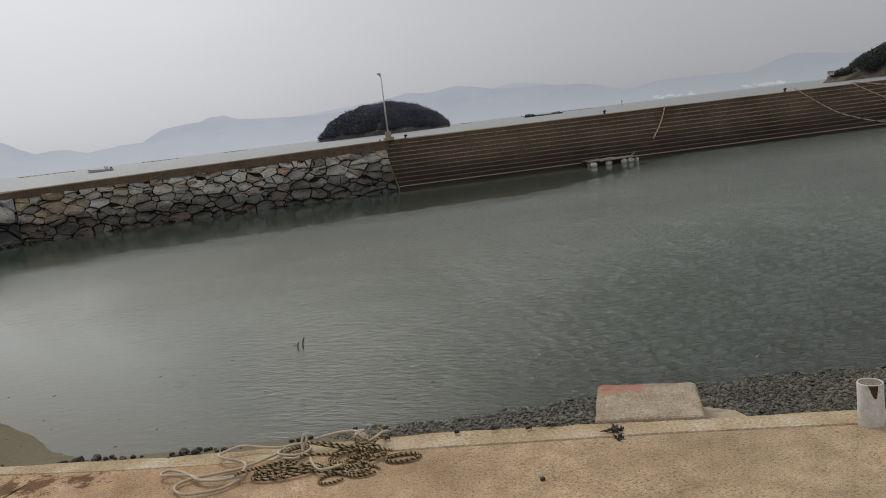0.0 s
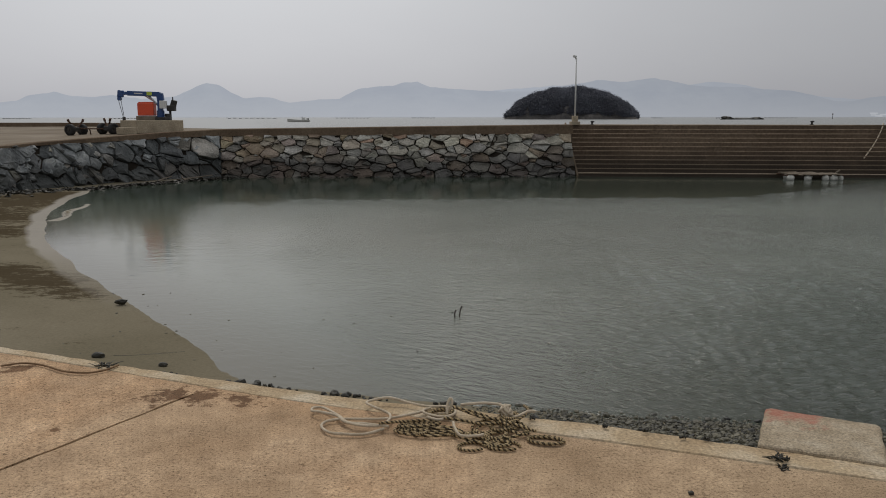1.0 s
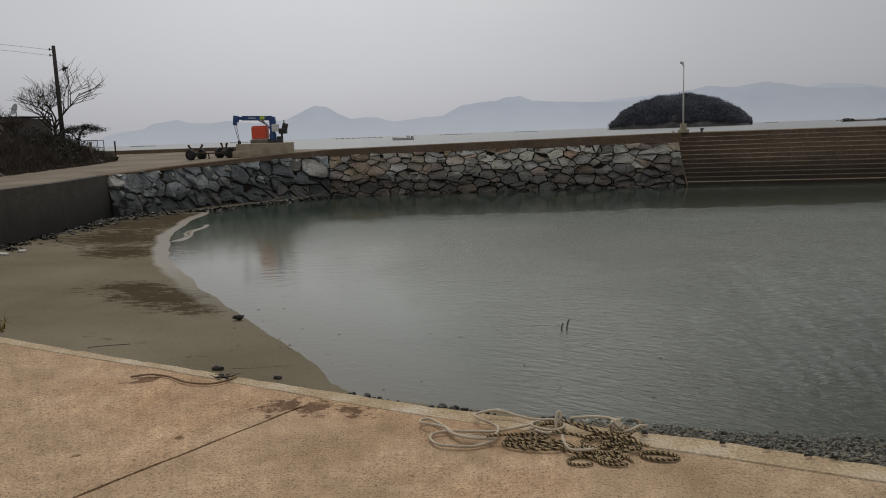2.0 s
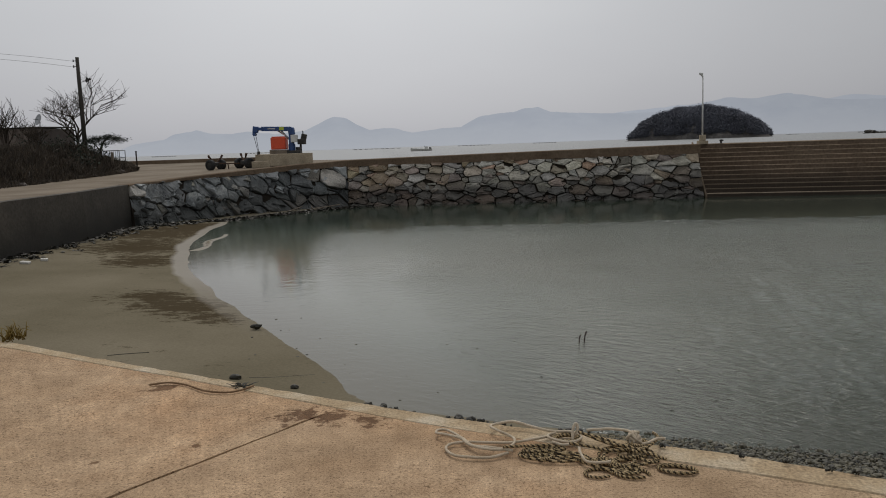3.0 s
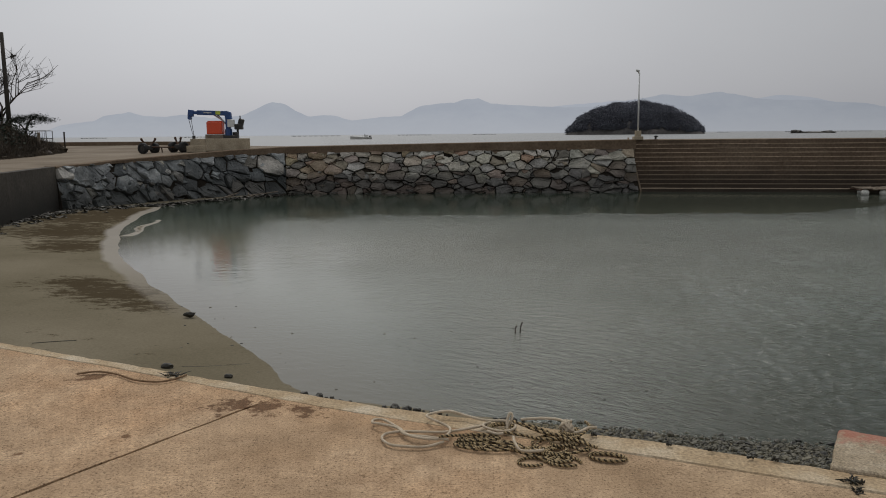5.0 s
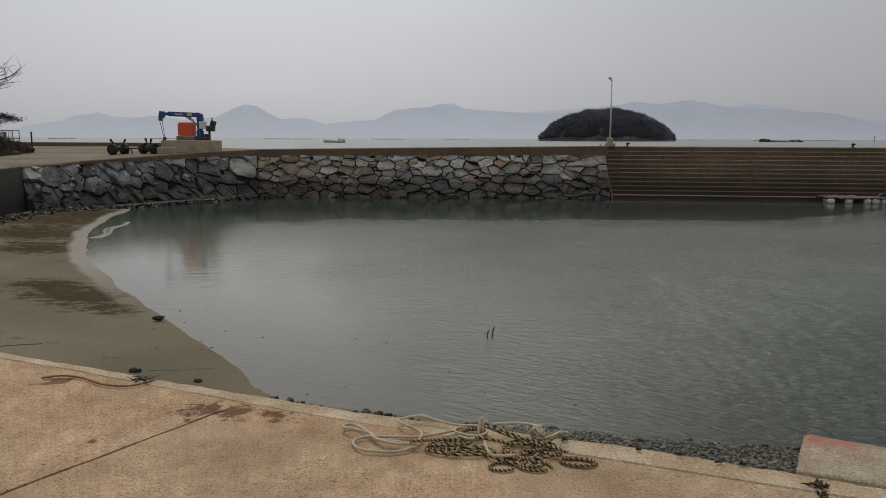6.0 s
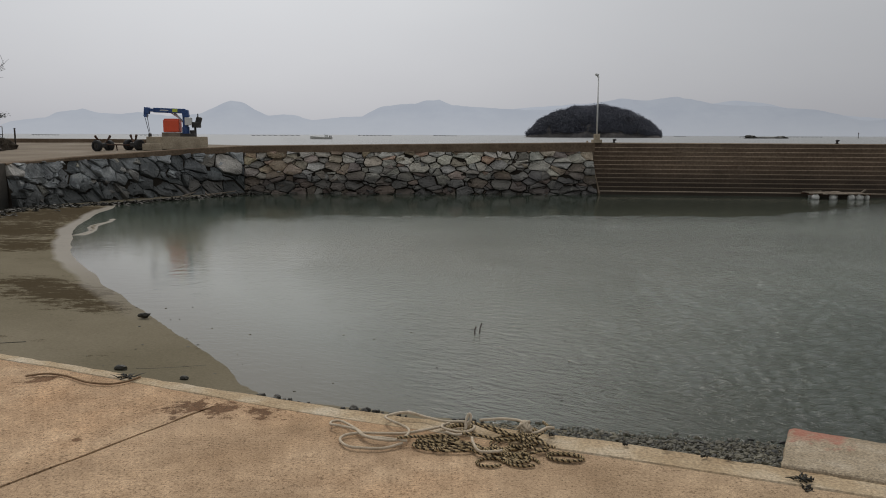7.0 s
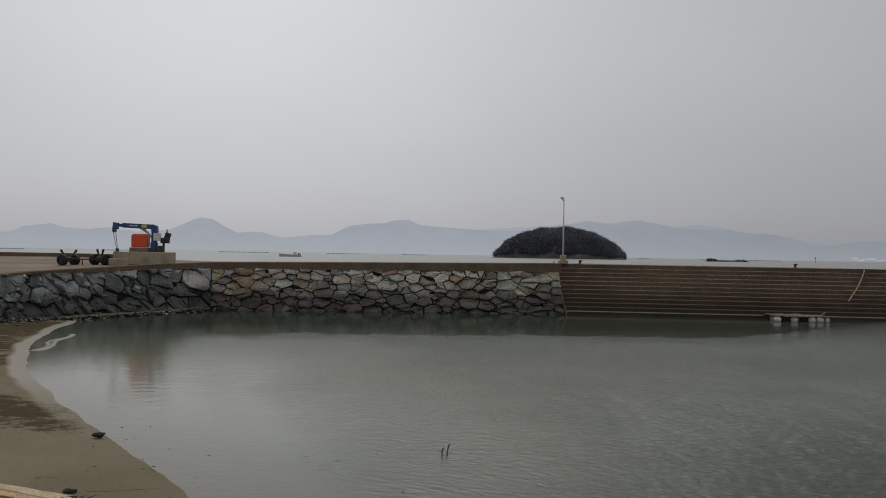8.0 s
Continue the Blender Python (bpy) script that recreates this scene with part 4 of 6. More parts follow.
def sweep_into(bm, line, radius, sides=6, stripes=0):
    """A tube along a line; stripes: wind a second colour round it in a helix."""
    rings = []
    up = Vector((0, 0, 1))
    for i, p in enumerate(line):
        d = (line[min(i + 1, len(line) - 1)] - line[max(i - 1, 0)]).normalized()
        a = d.cross(up)
        a = a.normalized() if a.length > 1e-4 else Vector((1, 0, 0))
        b = a.cross(d)
        r = radius(i / max(1, len(line) - 1)) if callable(radius) else radius
        rings.append([bm.verts.new(p + (a * math.cos(k * math.tau / sides) + b * math.sin(k * math.tau / sides)) * r) for k in range(sides)])
    for i, (r, s) in enumerate(zip(rings, rings[1:])):
        for k in range(sides):
            f = bm.faces.new((r[k - 1], r[k], s[k], s[k - 1]))
            if stripes:
                f.material_index = 1 if (i + k) % stripes < stripes / 2 else 0
            f.smooth = True
    bm.faces.new(rings[0][::-1])
    bm.faces.new(rings[-1])


def scatter(name, material, places, shapes, label, category, parent=None):
    """Many small bits in one mesh: places are (matrix) for unit shapes (verts, faces)."""
    verts, faces = [], []
    for m, (vs, fs) in zip(places, shapes):
        k = len(verts)
        verts += [tuple(m @ Vector(v)) for v in vs]
        faces += [tuple(i + k for i in f) for f in fs]
    me = bpy.data.meshes.new(name)
    me.from_pydata(verts, [], faces)
    me.materials.append(material)
    ob = new(name, me)
    if parent:
        ob.parent = parent
    else:
        tagged(ob, label, category, kind="stuff")
    return ob


def lump_shape(rng, rough=0.25, detail=1):
    bm = bmesh.new()
    bmesh.ops.create_icosphere(bm, subdivisions=detail, radius=1.0)
    vs = [tuple(v.co * (1 + rng.uniform(-rough, rough))) for v in bm.verts]
    fs = [tuple(v.index for v in f.verts) for f in bm.faces]
    bm.free()
    return vs, fs


def spray_shape(rng, count, size):
    """A clump of small upturned leaves."""
    vs, fs = [], []
    for _ in range(count):
        c = Vector((rng.gauss(0, 0.45), rng.gauss(0, 0.45), rng.gauss(0, 0.40)))
        a = Vector((rng.uniform(-1, 1), rng.uniform(-1, 1), rng.uniform(-0.5, 0.9))).normalized() * size
        b = Vector((rng.uniform(-1, 1), rng.uniform(-1, 1), rng.uniform(-0.5, 0.5))).normalized() * size * 0.6
        k = len(vs)
        vs += [tuple(c - a * 0.5), tuple(c + b), tuple(c + a), tuple(c - b)]
        fs.append((k, k + 1, k + 2, k + 3))
    return vs, fs


def twig_shape(rng, count):
    """A tangle of thin stems."""
    vs, fs = [], []
    for _ in range(count):
        c = Vector((rng.gauss(0, 0.4), rng.gauss(0, 0.4), rng.uniform(-0.5, 0.1)))
        a = Vector((rng.gauss(0, 0.5), rng.gauss(0, 0.5), rng.uniform(0.2, 1.3)))
        b = Vector((rng.uniform(-1, 1), rng.uniform(-1, 1), 0.2)).normalized() * 0.035
        k = len(vs)
        vs += [tuple(c - b), tuple(c + b), tuple(c + a * 0.6 + b * 0.7), tuple(c + a)]
        fs.append((k, k + 1, k + 2, k + 3))
    return vs, fs


# ---- the wooded islet and the headland ----
ROUND_BACK = ((-1, 0), (-0.9, 0.24), (-0.86, 0.42), (-0.72, 0.62), (-0.51, 0.83), (-0.27, 0.96), (0, 1), (0.16, 1), (0.31, 0.94), (0.52, 0.81), (0.68, 0.62), (0.84, 0.4), (0.92, 0.21), (1, 0))
LONG_NOSE = ((-1, 0), (-0.94, 0.10), (-0.80, 0.20), (-0.72, 0.30), (-0.66, 0.52), (-0.52, 0.74), (-0.36, 0.94), (-0.1, 1), (0.4, 1), (0.8, 0.6), (1, 0))


def islet(name, at, rx, ry, height, skirt, clumps, seed, label, rock_mat=None, bare=0.05, leaf=1.0, back=ROUND_BACK, wood=None):
    rng = random.Random(seed)
    owner = tagged(thing(name, (at[0], at[1], SEA)), label, "island")
    turn = math.atan2(-at[0], at[1])
    owner.matrix_basis = pose(at[0], at[1], SEA, 0, 0, math.degrees(turn))

    def rise(u, v):
        side = np.interp(u, [k for k, _ in back], [k for _, k in back])
        return float(side) * max(0.0, 1 - v * v) ** 0.55 * (1 + 0.05 * noise.noise((u * 3.3, v * 2, seed)) + 0.04 * noise.noise((u * 9, v * 5, seed + 1)))

    bm = bmesh.new()
    rings = []
    for i in range(41):
        u = -1.04 + 2.08 * i / 40
        row = []
        for j in range(21):
            v = -1.04 + 2.08 * j / 20
            edge = math.hypot(u, v)
            wob = 1 + 0.10 * noise.noise((u * 4, v * 4, seed))
            z = rise(u, v) * (height - 5) + (skirt * min(1, max(0, (1.03 - edge) * 14)) - 1.0) + noise.noise((u * 9, v * 9, seed + 3)) * skirt * 0.5
            row.append((u * rx * wob, v * ry * wob, z))
        rings.append(row)
    loft_into(bm, rings)
    part("rock_base", bm, rock_mat or CLIFF, owner, "bare brown shore rock")
    places, shapes = [], []
    stock = [spray_shape(rng, 46, 0.34) for _ in range(9)]
    while len(places) < clumps:
        u, v = rng.uniform(-0.99, 0.99), 1.3 * rng.random() ** 1.8 - 0.985
        if rise(u, v) < bare + bare * 2 * noise.noise((u * 5, v * 5, 1)):
            continue
        if rise(u, v) < 0.42 and noise.noise((u * 7, v * 3 + 4, 2)) > 0.25 and rng.random() < 0.85:
            continue  # bare rock shows through low down
        s = rng.uniform(2.0, 3.8) * height / 34 * leaf
        z = rise(u, v) * (height - 5) + skirt * 0.8 + s * rng.uniform(-0.2, 1.6)
        places.append(pose(u * rx, v * ry, z, 0, 0, rng.uniform(0, 360)) @ Matrix.Diagonal((s * rng.uniform(0.7, 1.1), s, s * rng.uniform(0.8, 1.2), 1)))
        shapes.append(rng.choice(stock))
    scatter("tree_cover", wood or HAZED_PINES, places, shapes, "", "", owner)
    return owner


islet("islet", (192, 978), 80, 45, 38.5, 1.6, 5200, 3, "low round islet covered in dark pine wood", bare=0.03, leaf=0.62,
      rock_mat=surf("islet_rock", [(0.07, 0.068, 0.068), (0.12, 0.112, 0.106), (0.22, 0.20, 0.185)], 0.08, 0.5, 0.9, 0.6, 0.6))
head = islet("headland", (471, 444), 66, 45, 24.5, 3.5, 6000, 6, "rocky wooded headland with a pale rocky foot", leaf=0.62, bare=0.27, back=LONG_NOSE,
             wood=island_leaves("headland_wood", (0.030, 0.036, 0.032), (0.068, 0.074, 0.064), 0.05))

# a pale cottage on the tip of the headland
cottage = tagged(thing("cottage", (396, 453, 3.5), -41), "small white cottage at the tip of the headland", "cottage")
bm = bmesh.new()
box_into(bm, (7, 5, 3.2), (0, 0, 1.6), bevel=0.05)
part("wall", bm, WHITE, cottage)
bm = bmesh.new()
prism_into(bm, [(-3.9, -2.9), (3.9, -2.9), (3.9, 2.9), (-3.9, 2.9)], 3.2, 3.5)
loft_into(bm, [[(-3.7, -2.7, 3.5), (-3.7, 0, 4.8), (-3.7, 2.7, 3.5)], [(3.7, -2.7, 3.5), (3.7, 0, 4.8), (3.7, 2.7, 3.5)]], closed=True)
part("roof", bm, SHEET, cottage)
cottage.scale = (0.55, 0.55, 0.55)
for wx in (-1.8, 1.6):
    bm = bmesh.new()
    box_into(bm, (1.2, 0.1, 1.1), (wx, -2.53, 1.8))
    part("window", bm, GLASS_DARK, cottage)

# pale sheds along the far shore, their haze painted in as glow
rng = random.Random(12)
places, shapes = [], []
cube = ([(-.5, -.5, 0), (.5, -.5, 0), (.5, .5, 0), (-.5, .5, 0), (-.5, -.5, 1), (.5, -.5, 1), (.5, .5, 1), (-.5, .5, 1), (-.5, 0, 1.3), (.5, 0, 1.3)],
        [(0, 1, 5, 4), (1, 2, 6, 9, 5), (2, 3, 7, 6), (3, 0, 4, 8, 7), (4, 5, 9, 8), (6, 7, 8, 9)])
for lo, hi, count in ((30.2, 32.8, 16), (36.0, 38.4, 18)):
    for i in range(count):
        a = radians(rng.uniform(lo, hi))
        d = rng.uniform(3850, 3930)
        places.append(pose(math.sin(a) * d, math.cos(a) * d, rng.uniform(0, 12), 0, 0, -math.degrees(a)) @ Matrix.Diagonal((rng.uniform(10, 30), 12, rng.uniform(3, 6), 1)))
        shapes.append(cube)
scatter("far_sheds", hazy("haze_dimmed_sheds", (0.45, 0.47, 0.51), (0.51, 0.53, 0.56)), places, shapes, "pale sheds scattered along the distant shore", "sheds")


# ---- floating farm frames and reefs out on the bay ----
# raft colour greyed to paint in the haze over the bay
HAZED = surf("haze_dimmed_timber", [(0.15, 0.158, 0.172), (0.20, 0.208, 0.222)], 0.05, 0.5, 0.9, 0.2, 0.02)


def farm_frame(x, y, length, seed):
    rng = random.Random(seed)
    a = math.degrees(math.atan2(-x, y))
    owner = tagged(new("farm_raft"), "long low dark shellfish raft afloat on the bay", "raft", "shellfish rafts")
    owner.matrix_basis = pose(x, y, SEA, 0, 0, a)
    bm = bmesh.new()
    for k in (-4, 0, 4):
        tube_into(bm, (-length / 2, k, 0.9), (length / 2, k, 0.6), 0.2, sides=6)
    part("beam_frame", bm, HAZED, owner)
    for i in range(9):
        bm = bmesh.new()
        px = -length / 2 + length * (i + 0.5) / 9 + rng.uniform(-1, 1)
        box_into(bm, (length / 16, 9, rng.uniform(0.5, 0.9)), (px, 0, 0.35), bevel=0.2)
        part("float", bm, HAZED, owner)


for i, (az, d, ln) in enumerate(((-11.4, 1500, 90), (-4.4, 1600, 68), (0.6, 1700, 50), (21.6, 1500, 40), (24.9, 1700, 60), (-19.5, 1500, 60), (-26.0, 1400, 40), (17.0, 1700, 24))):
    farm_frame(math.sin(radians(az)) * d, math.cos(radians(az)) * d, ln, i)
for az, d, w, h in ((21.55, 900, 13, 3.6), (23.4, 920, 16, 2.4), (22.6, 910, 34, 1.4)):
    rng = random.Random(w)
    bm = bmesh.new()
    bmesh.ops.create_icosphere(bm, subdivisions=3, radius=1.0)
    for v in bm.verts:
        v.co *= 1 + noise.noise(v.co * 2.3 + Vector((w, 0, 0))) * 0.5
        v.co = Vector((v.co.x * w / 2, v.co.y * 5, v.co.z * h))
    ob = tagged(part("reef", bm, WEED), "low dark reef breaking the surface of the bay", "reef", "reefs in the bay")
    ob.matrix_basis = pose(math.sin(radians(az)) * d, math.cos(radians(az)) * d, SEA, 0, 0, -az)
mark = tagged(thing("channel_marker", (531, 1000, SEA)), "slim dark channel marker standing in the bay", "marker")
bm = bmesh.new()
tube_into(bm, (0, 0, -1), (0, 0, 5), 0.4, 0.25)
part("post", bm, DARK, mark)
bm = bmesh.new()
tube_into(bm, (0, 0, 5), (0, 0, 7), 0.6, 0.5)
part("top_mark", bm, RUST, mark)

# ---- fishing boat ----
boat = tagged(thing("fishing_boat", (-71.7, 497, SEA), 8), "small open grey fishing boat with a low cabin", "boat")
bm = bmesh.new()
rings = []
for i in range(15):
    t = i / 14
    half = 1.35 * (1 - max(0, 0.55 - t * 1.9) ** 2 * 3.0) if t < 0.3 else 1.35
    half = max(0.08, half)
    sheer = 1.15 + 0.75 * (1 - t) ** 2.2
    x = -6.8 + 13.6 * t
    rings.append([(x, -half, sheer), (x, -half * 0.85, 0.2), (x, 0, -0.3), (x, half * 0.85, 0.2), (x, half, sheer), (x, half * 0.8, sheer - 0.15), (x, -half * 0.8, sheer - 0.15)])
loft_into(bm, rings, closed=True)
part("hull", bm, FOAM, boat)
bm = bmesh.new()
box_into(bm, (1.9, 1.7, 1.7), (3.2, 0, 1.9), bevel=0.12)
part("cabin", bm, WHITE, boat)
bm = bmesh.new()
box_into(bm, (0.06, 1.3, 0.6), (2.23, 0, 2.25))
part("window", bm, GLASS_DARK, boat)
bm = bmesh.new()
tube_into(bm, (2.2, 0, 1.2), (2.2, 0, 3.3), 0.10)
part("mast", bm, DARK, boat)
for x in (5.2, 6.0):
    bm = bmesh.new()
    box_into(bm, (0.6, 0.9, 1.3), (x, 0, 1.6), bevel=0.1)
    part("engine", bm, DARK, boat)

# ---- lamp post on the breakwater ----
lamp = tagged(thing("lamp_post", (8.72, 43.35, 1.17)), "slender pale lamp post on a concrete foot", "lamp post")
bm = bmesh.new()
tube_into(bm, (0, 0, 0.3), (0, 0, 3.55), 0.045, 0.035)
smooth(part("pole", bm, WHITE, lamp))
bm = bmesh.new()
box_into(bm, (0.50, 0.50, 0.18), (0, 0, 0.09), bevel=0.02)
box_into(bm, (0.30, 0.30, 0.30), (0, 0, 0.33), bevel=0.03)
part("foot", bm, PLINTH, lamp)
bm = bmesh.new()
tube_into(bm, (0, 0, 3.45), (-0.10, -0.05, 3.62), 0.03)
box_into(bm, (0.20, 0.12, 0.10), (-0.10, -0.05, 3.64), (0, 12, 0), bevel=0.02)
part("lamp_head", bm, WHITE, lamp)
bm = bmesh.new()
box_into(bm, (0.14, 0.09, 0.03), (-0.10, -0.05, 3.58), (0, 12, 0))
part("diffuser", bm, FOAM, lamp)


# ---- mooring bollards along the landing ----
def bollard_at(x, y, z):
    ob = tagged(thing("bollard", (x, y, z)), "short black iron mooring bollard on the breakwater", "bollard", "bollards on the breakwater")
    bm = bmesh.new()
    tube_into(bm, (0, 0, 0), (0, 0, 0.04), 0.11)
    tube_into(bm, (0, 0, 0.04), (0, 0, 0.17), 0.055)
    part("post", bm, DARK, ob)
    bm = bmesh.new()
    bmesh.ops.create_uvsphere(bm, u_segments=10, v_segments=6, radius=0.095, matrix=pose(0.02, 0, 0.18) @ Matrix.Diagonal((1.2, 1, 0.55, 1)))
    part("cap", bm, BLACK, ob)


for x, y in ((9.75, 43.7), (21.5, 42.6), (32.6, 41.0), (44.0, 39.6)):
    bollard_at(x, y, 1.155)

# ---- concrete plinth and crane ----
PX, PY, PA = -13.8, 42.5, 38
pz = road_z(PX, PY) - 0.03
plinth = tagged(thing("plinth", (PX, PY, pz), PA), "stained concrete plinth beneath the crane", "plinth")
bm = bmesh.new()
box_into(bm, (2.45, 2.4, 1.44 - pz), (0, 0, (1.44 - pz) / 2), bevel=0.03)
part("block", bm, PLINTH, plinth)
plinth_low = tagged(thing("low_plinth", (-14.55, 41.0, road_z(-14.55, 41.0) - 0.02), 10), "low concrete block in front of the crane plinth", "plinth")
bm = bmesh.new()
box_into(bm, (0.95, 0.6, 0.34), (0, 0, 0.17), bevel=0.02)
part("block", bm, PLINTH, plinth_low)

crane = tagged(thing("crane", (-13.3, 42.5, 1.44), 4), "blue folding hoist crane with a red tank on a plinth", "crane")


def crane_part(name, material, boxes, tubes=(), label="", parent=None):
    bm = bmesh.new()
    for size, at, turn, bev in boxes:
        box_into(bm, size, at, turn, bev)
    for a, b, r in tubes:
        tube_into(bm, a, b, r)
    return part(name, bm, material, parent or crane, label)


crane_part("base_frame", DARK, [((0.9, 0.5, 0.16), (0.05, 0, 0.08), (0, 0, 0), 0.02), ((0.16, 0.16, 0.34), (0.42, -0.1, 0.17), (0, 0, 0), 0.02),
                                ((0.16, 0.16, 0.34), (0.25, 0.2, 0.17), (0, 0, 0), 0.02)])
crane_part("column", BLUE, [((0.26, 0.26, 0.95), (0, 0, 0.62), (0, 0, 0), 0.03), ((0.34, 0.32, 0.40), (0.02, 0, 1.20), (0, -8, 0), 0.06)], [((0, 0, 0.0), (0, 0, 0.5), 0.19)])
boom = crane_part("boom", BLUE, [((1.55, 0.22, 0.25), (-0.85, 0, 1.36), (0, 2, 0), 0.025), ((1.0, 0.15, 0.17), (-1.35, 0, 1.37), (0, 2, 0), 0.02)], [((-0.05, -0.17, 1.33), (-0.05, 0.17, 1.33), 0.13)])
crane_part("boom_tip", BLUE, [((0.30, 0.26, 0.36), (-1.96, 0, 1.36), (0, 8, 0), 0.05), ((0.18, 0.22, 0.24), (-2.04, 0, 1.16), (0, 0, 0), 0.04)], [((-2.03, -0.15, 1.10), (-2.03, 0.15, 1.10), 0.09)])
crane_part("sticker", YELLOW, [((0.26, 0.01, 0.17), (-0.50, -0.117, 1.36), (0, 2, 0), 0.0)], label="yellow-green sticker", parent=boom)
crane_part("writing_bar", WHITE, [((0.42, 0.008, 0.05), (-1.05, -0.116, 1.37), (0, 2, 0), 0.0)], parent=boom)
crane_part("lift_cylinder", STEEL, [], [((-0.10, 0, 0.75), (-0.55, 0, 1.24), 0.05), ((-0.30, 0, 0.97), (-0.75, 0, 1.26), 0.035)])
crane_part("control_box", WHITE, [((0.34, 0.30, 0.40), (0.20, -0.20, 0.80), (0, 0, 0), 0.02)], label="white control box")
crane_part("engine", DARK, [((0.42, 0.40, 0.30), (0.56, 0.0, 0.62), (0, 0, 0), 0.04), ((0.28, 0.30, 0.40), (0.68, 0.0, 0.84), (0, 16, 0), 0.05)], [((0.46, 0.12, 0.6), (0.46, 0.12, 0.15), 0.06), ((0.68, -0.15, 0.85), (0.68, -0.15, 1.20), 0.03)])
crane_part("tank", RED, [((0.82, 0.66, 0.66), (-0.70, 0.05, 0.56), (0, 0, 0), 0.05), ((0.72, 0.54, 0.06), (-0.70, 0.05, 0.91), (0, 0, 0), 0.02)], label="orange-red box tank")
crane_part("tank_foot", TIMBER, [((0.95, 0.12, 0.22), (-0.72, -0.2, 0.11), (0, 0, 0), 0.01), ((0.95, 0.12, 0.22), (-0.72, 0.3, 0.11), (0, 0, 0), 0.01)])
crane_part("cable", DARK, [], [((-2.10, 0, 1.06), (-1.90, 0, 0.12), 0.014), ((-1.97, 0, 1.06), (-1.86, 0, 0.12), 0.014)])
crane_part("hook_block", DARK, [((0.16, 0.12, 0.24), (-1.87, 0, 0.05), (0, 0, 0), 0.03)], [((-1.87, 0, -0.05), (-1.87, 0, -0.18), 0.03)])


# ---- trailer axles lying on the road ----
def wheel_into(owner, at, axis, r=0.29, w=0.24):
    m = Matrix.Translation(at) @ Vector(axis).to_track_quat("Z", "Y").to_matrix().to_4x4()
    bm = bmesh.new()
    prof = [(0.60, -0.5), (0.90, -0.5), (1.0, -0.34), (1.0, 0.34), (0.90, 0.5), (0.60, 0.5)]
    rings = [[m @ Vector((p[0] * r * math.cos(a), p[0] * r * math.sin(a), p[1] * w)) for p in prof] for a in np.linspace(0, math.tau, 21)]
    loft_into(bm, rings)
    tyre = smooth(part("tyre", bm, BLACK, owner))
    bm = bmesh.new()
    bmesh.ops.create_cone(bm, cap_ends=True, segments=16, radius1=r * 0.61, radius2=r * 0.61, depth=w * 0.7, matrix=m)
    bmesh.ops.create_cone(bm, cap_ends=True, segments=10, radius1=r * 0.22, radius2=r * 0.18, depth=w * 1.05, matrix=m)
    part("rim", bm, DARK, owner)


def axle_at(x, y, turn, spread):
    ob = tagged(thing("trailer_axle", (x, y, road_z(x, y)), turn), "rusty boat trailer axle with black tyres and upright arms", "axle", "trailer axles")
    bm = bmesh.new()
    tube_into(bm, (-spread, 0, 0.26), (spread, 0, 0.26), 0.06)
    box_into(bm, (0.34, 0.30, 0.24), (0, 0, 0.28), bevel=0.04)
    part("beam", bm, DARK, ob)
    for s in (-1, 1):
        bm = bmesh.new()
        tube_into(bm, (0.06 * s, -0.02, 0.34), (0.42 * s * 0.9, -0.30 * s * 0.4, 0.72), 0.045)
        tube_into(bm, (0.34 * s, -0.11 * s, 0.66), (0.42 * s * 0.96, -0.30 * s * 0.4, 0.78), 0.06)
        part("arm", bm, RUST, ob)
        wheel_into(ob, (spread * s, 0, 0.26), (1, 0, 0))
    return ob


axle_at(-17.35, 41.6, 70, 0.42)
axle_at(-15.75, 41.6, 148, 0.42)
bar = tagged(thing("tow_bar", (-16.55, 41.55, road_z(-16.55, 41.55))), "rusty steel bar lying between the axles", "bar")
bm = bmesh.new()
tube_into(bm, (-0.6, 0, 0.30), (0.6, 0.02, 0.28), 0.035)
tube_into(bm, (-0.1, 0.1, 0.0), (-0.1, 0.0, 0.3), 0.03)
part("shaft", bm, RUST, bar)

# low parapet on the seaward side of the road
PARAPET = [(-37, 61.4), (-31.5, 59.8), (-24, 58.2), (-18, 54.4)]
parapet = tagged(thing("parapet"), "low weathered concrete parapet on the seaward side", "parapet", kind="structure")
for a, b in zip(PARAPET, PARAPET[1:]):
    bm = bmesh.new()
    d = Vector(b) - Vector(a)
    m = (Vector(a) + Vector(b)) / 2
    z = 1.0 if m.y > 48 else 1.03
    box_into(bm, (d.length - 0.02, 0.35, 0.5), (m.x, m.y, z - 0.07 if m.y < 48 else z - 0.05), (0, 0, math.degrees(math.atan2(d.y, d.x))), 0.03)
    part("parapet_block", bm, COPING, parapet)

# ---- float raft by the landing ----
raft = tagged(thing("float_raft", (19.9, 39.15, SEA), -7), "small timber raft on white foam floats", "raft")
rng = random.Random(4)
for i in range(11):
    bm = bmesh.new()
    box_into(bm, (0.24, 1.5 + rng.uniform(-0.15, 0.15), 0.05), (-1.45 + i * 0.29, rng.uniform(-0.06, 0.06), 0.31 + rng.uniform(-0.015, 0.015)), (rng.uniform(-2, 2), rng.uniform(-3, 3), rng.uniform(-2, 2)), 0.006)
    part("plank", bm, TIMBER, raft)
for y in (-0.55, 0.55):
    bm = bmesh.new()
    tube_into(bm, (-1.85, y, 0.25), (1.75, y, 0.26), 0.04)
    part("bearer", bm, RUST, raft)
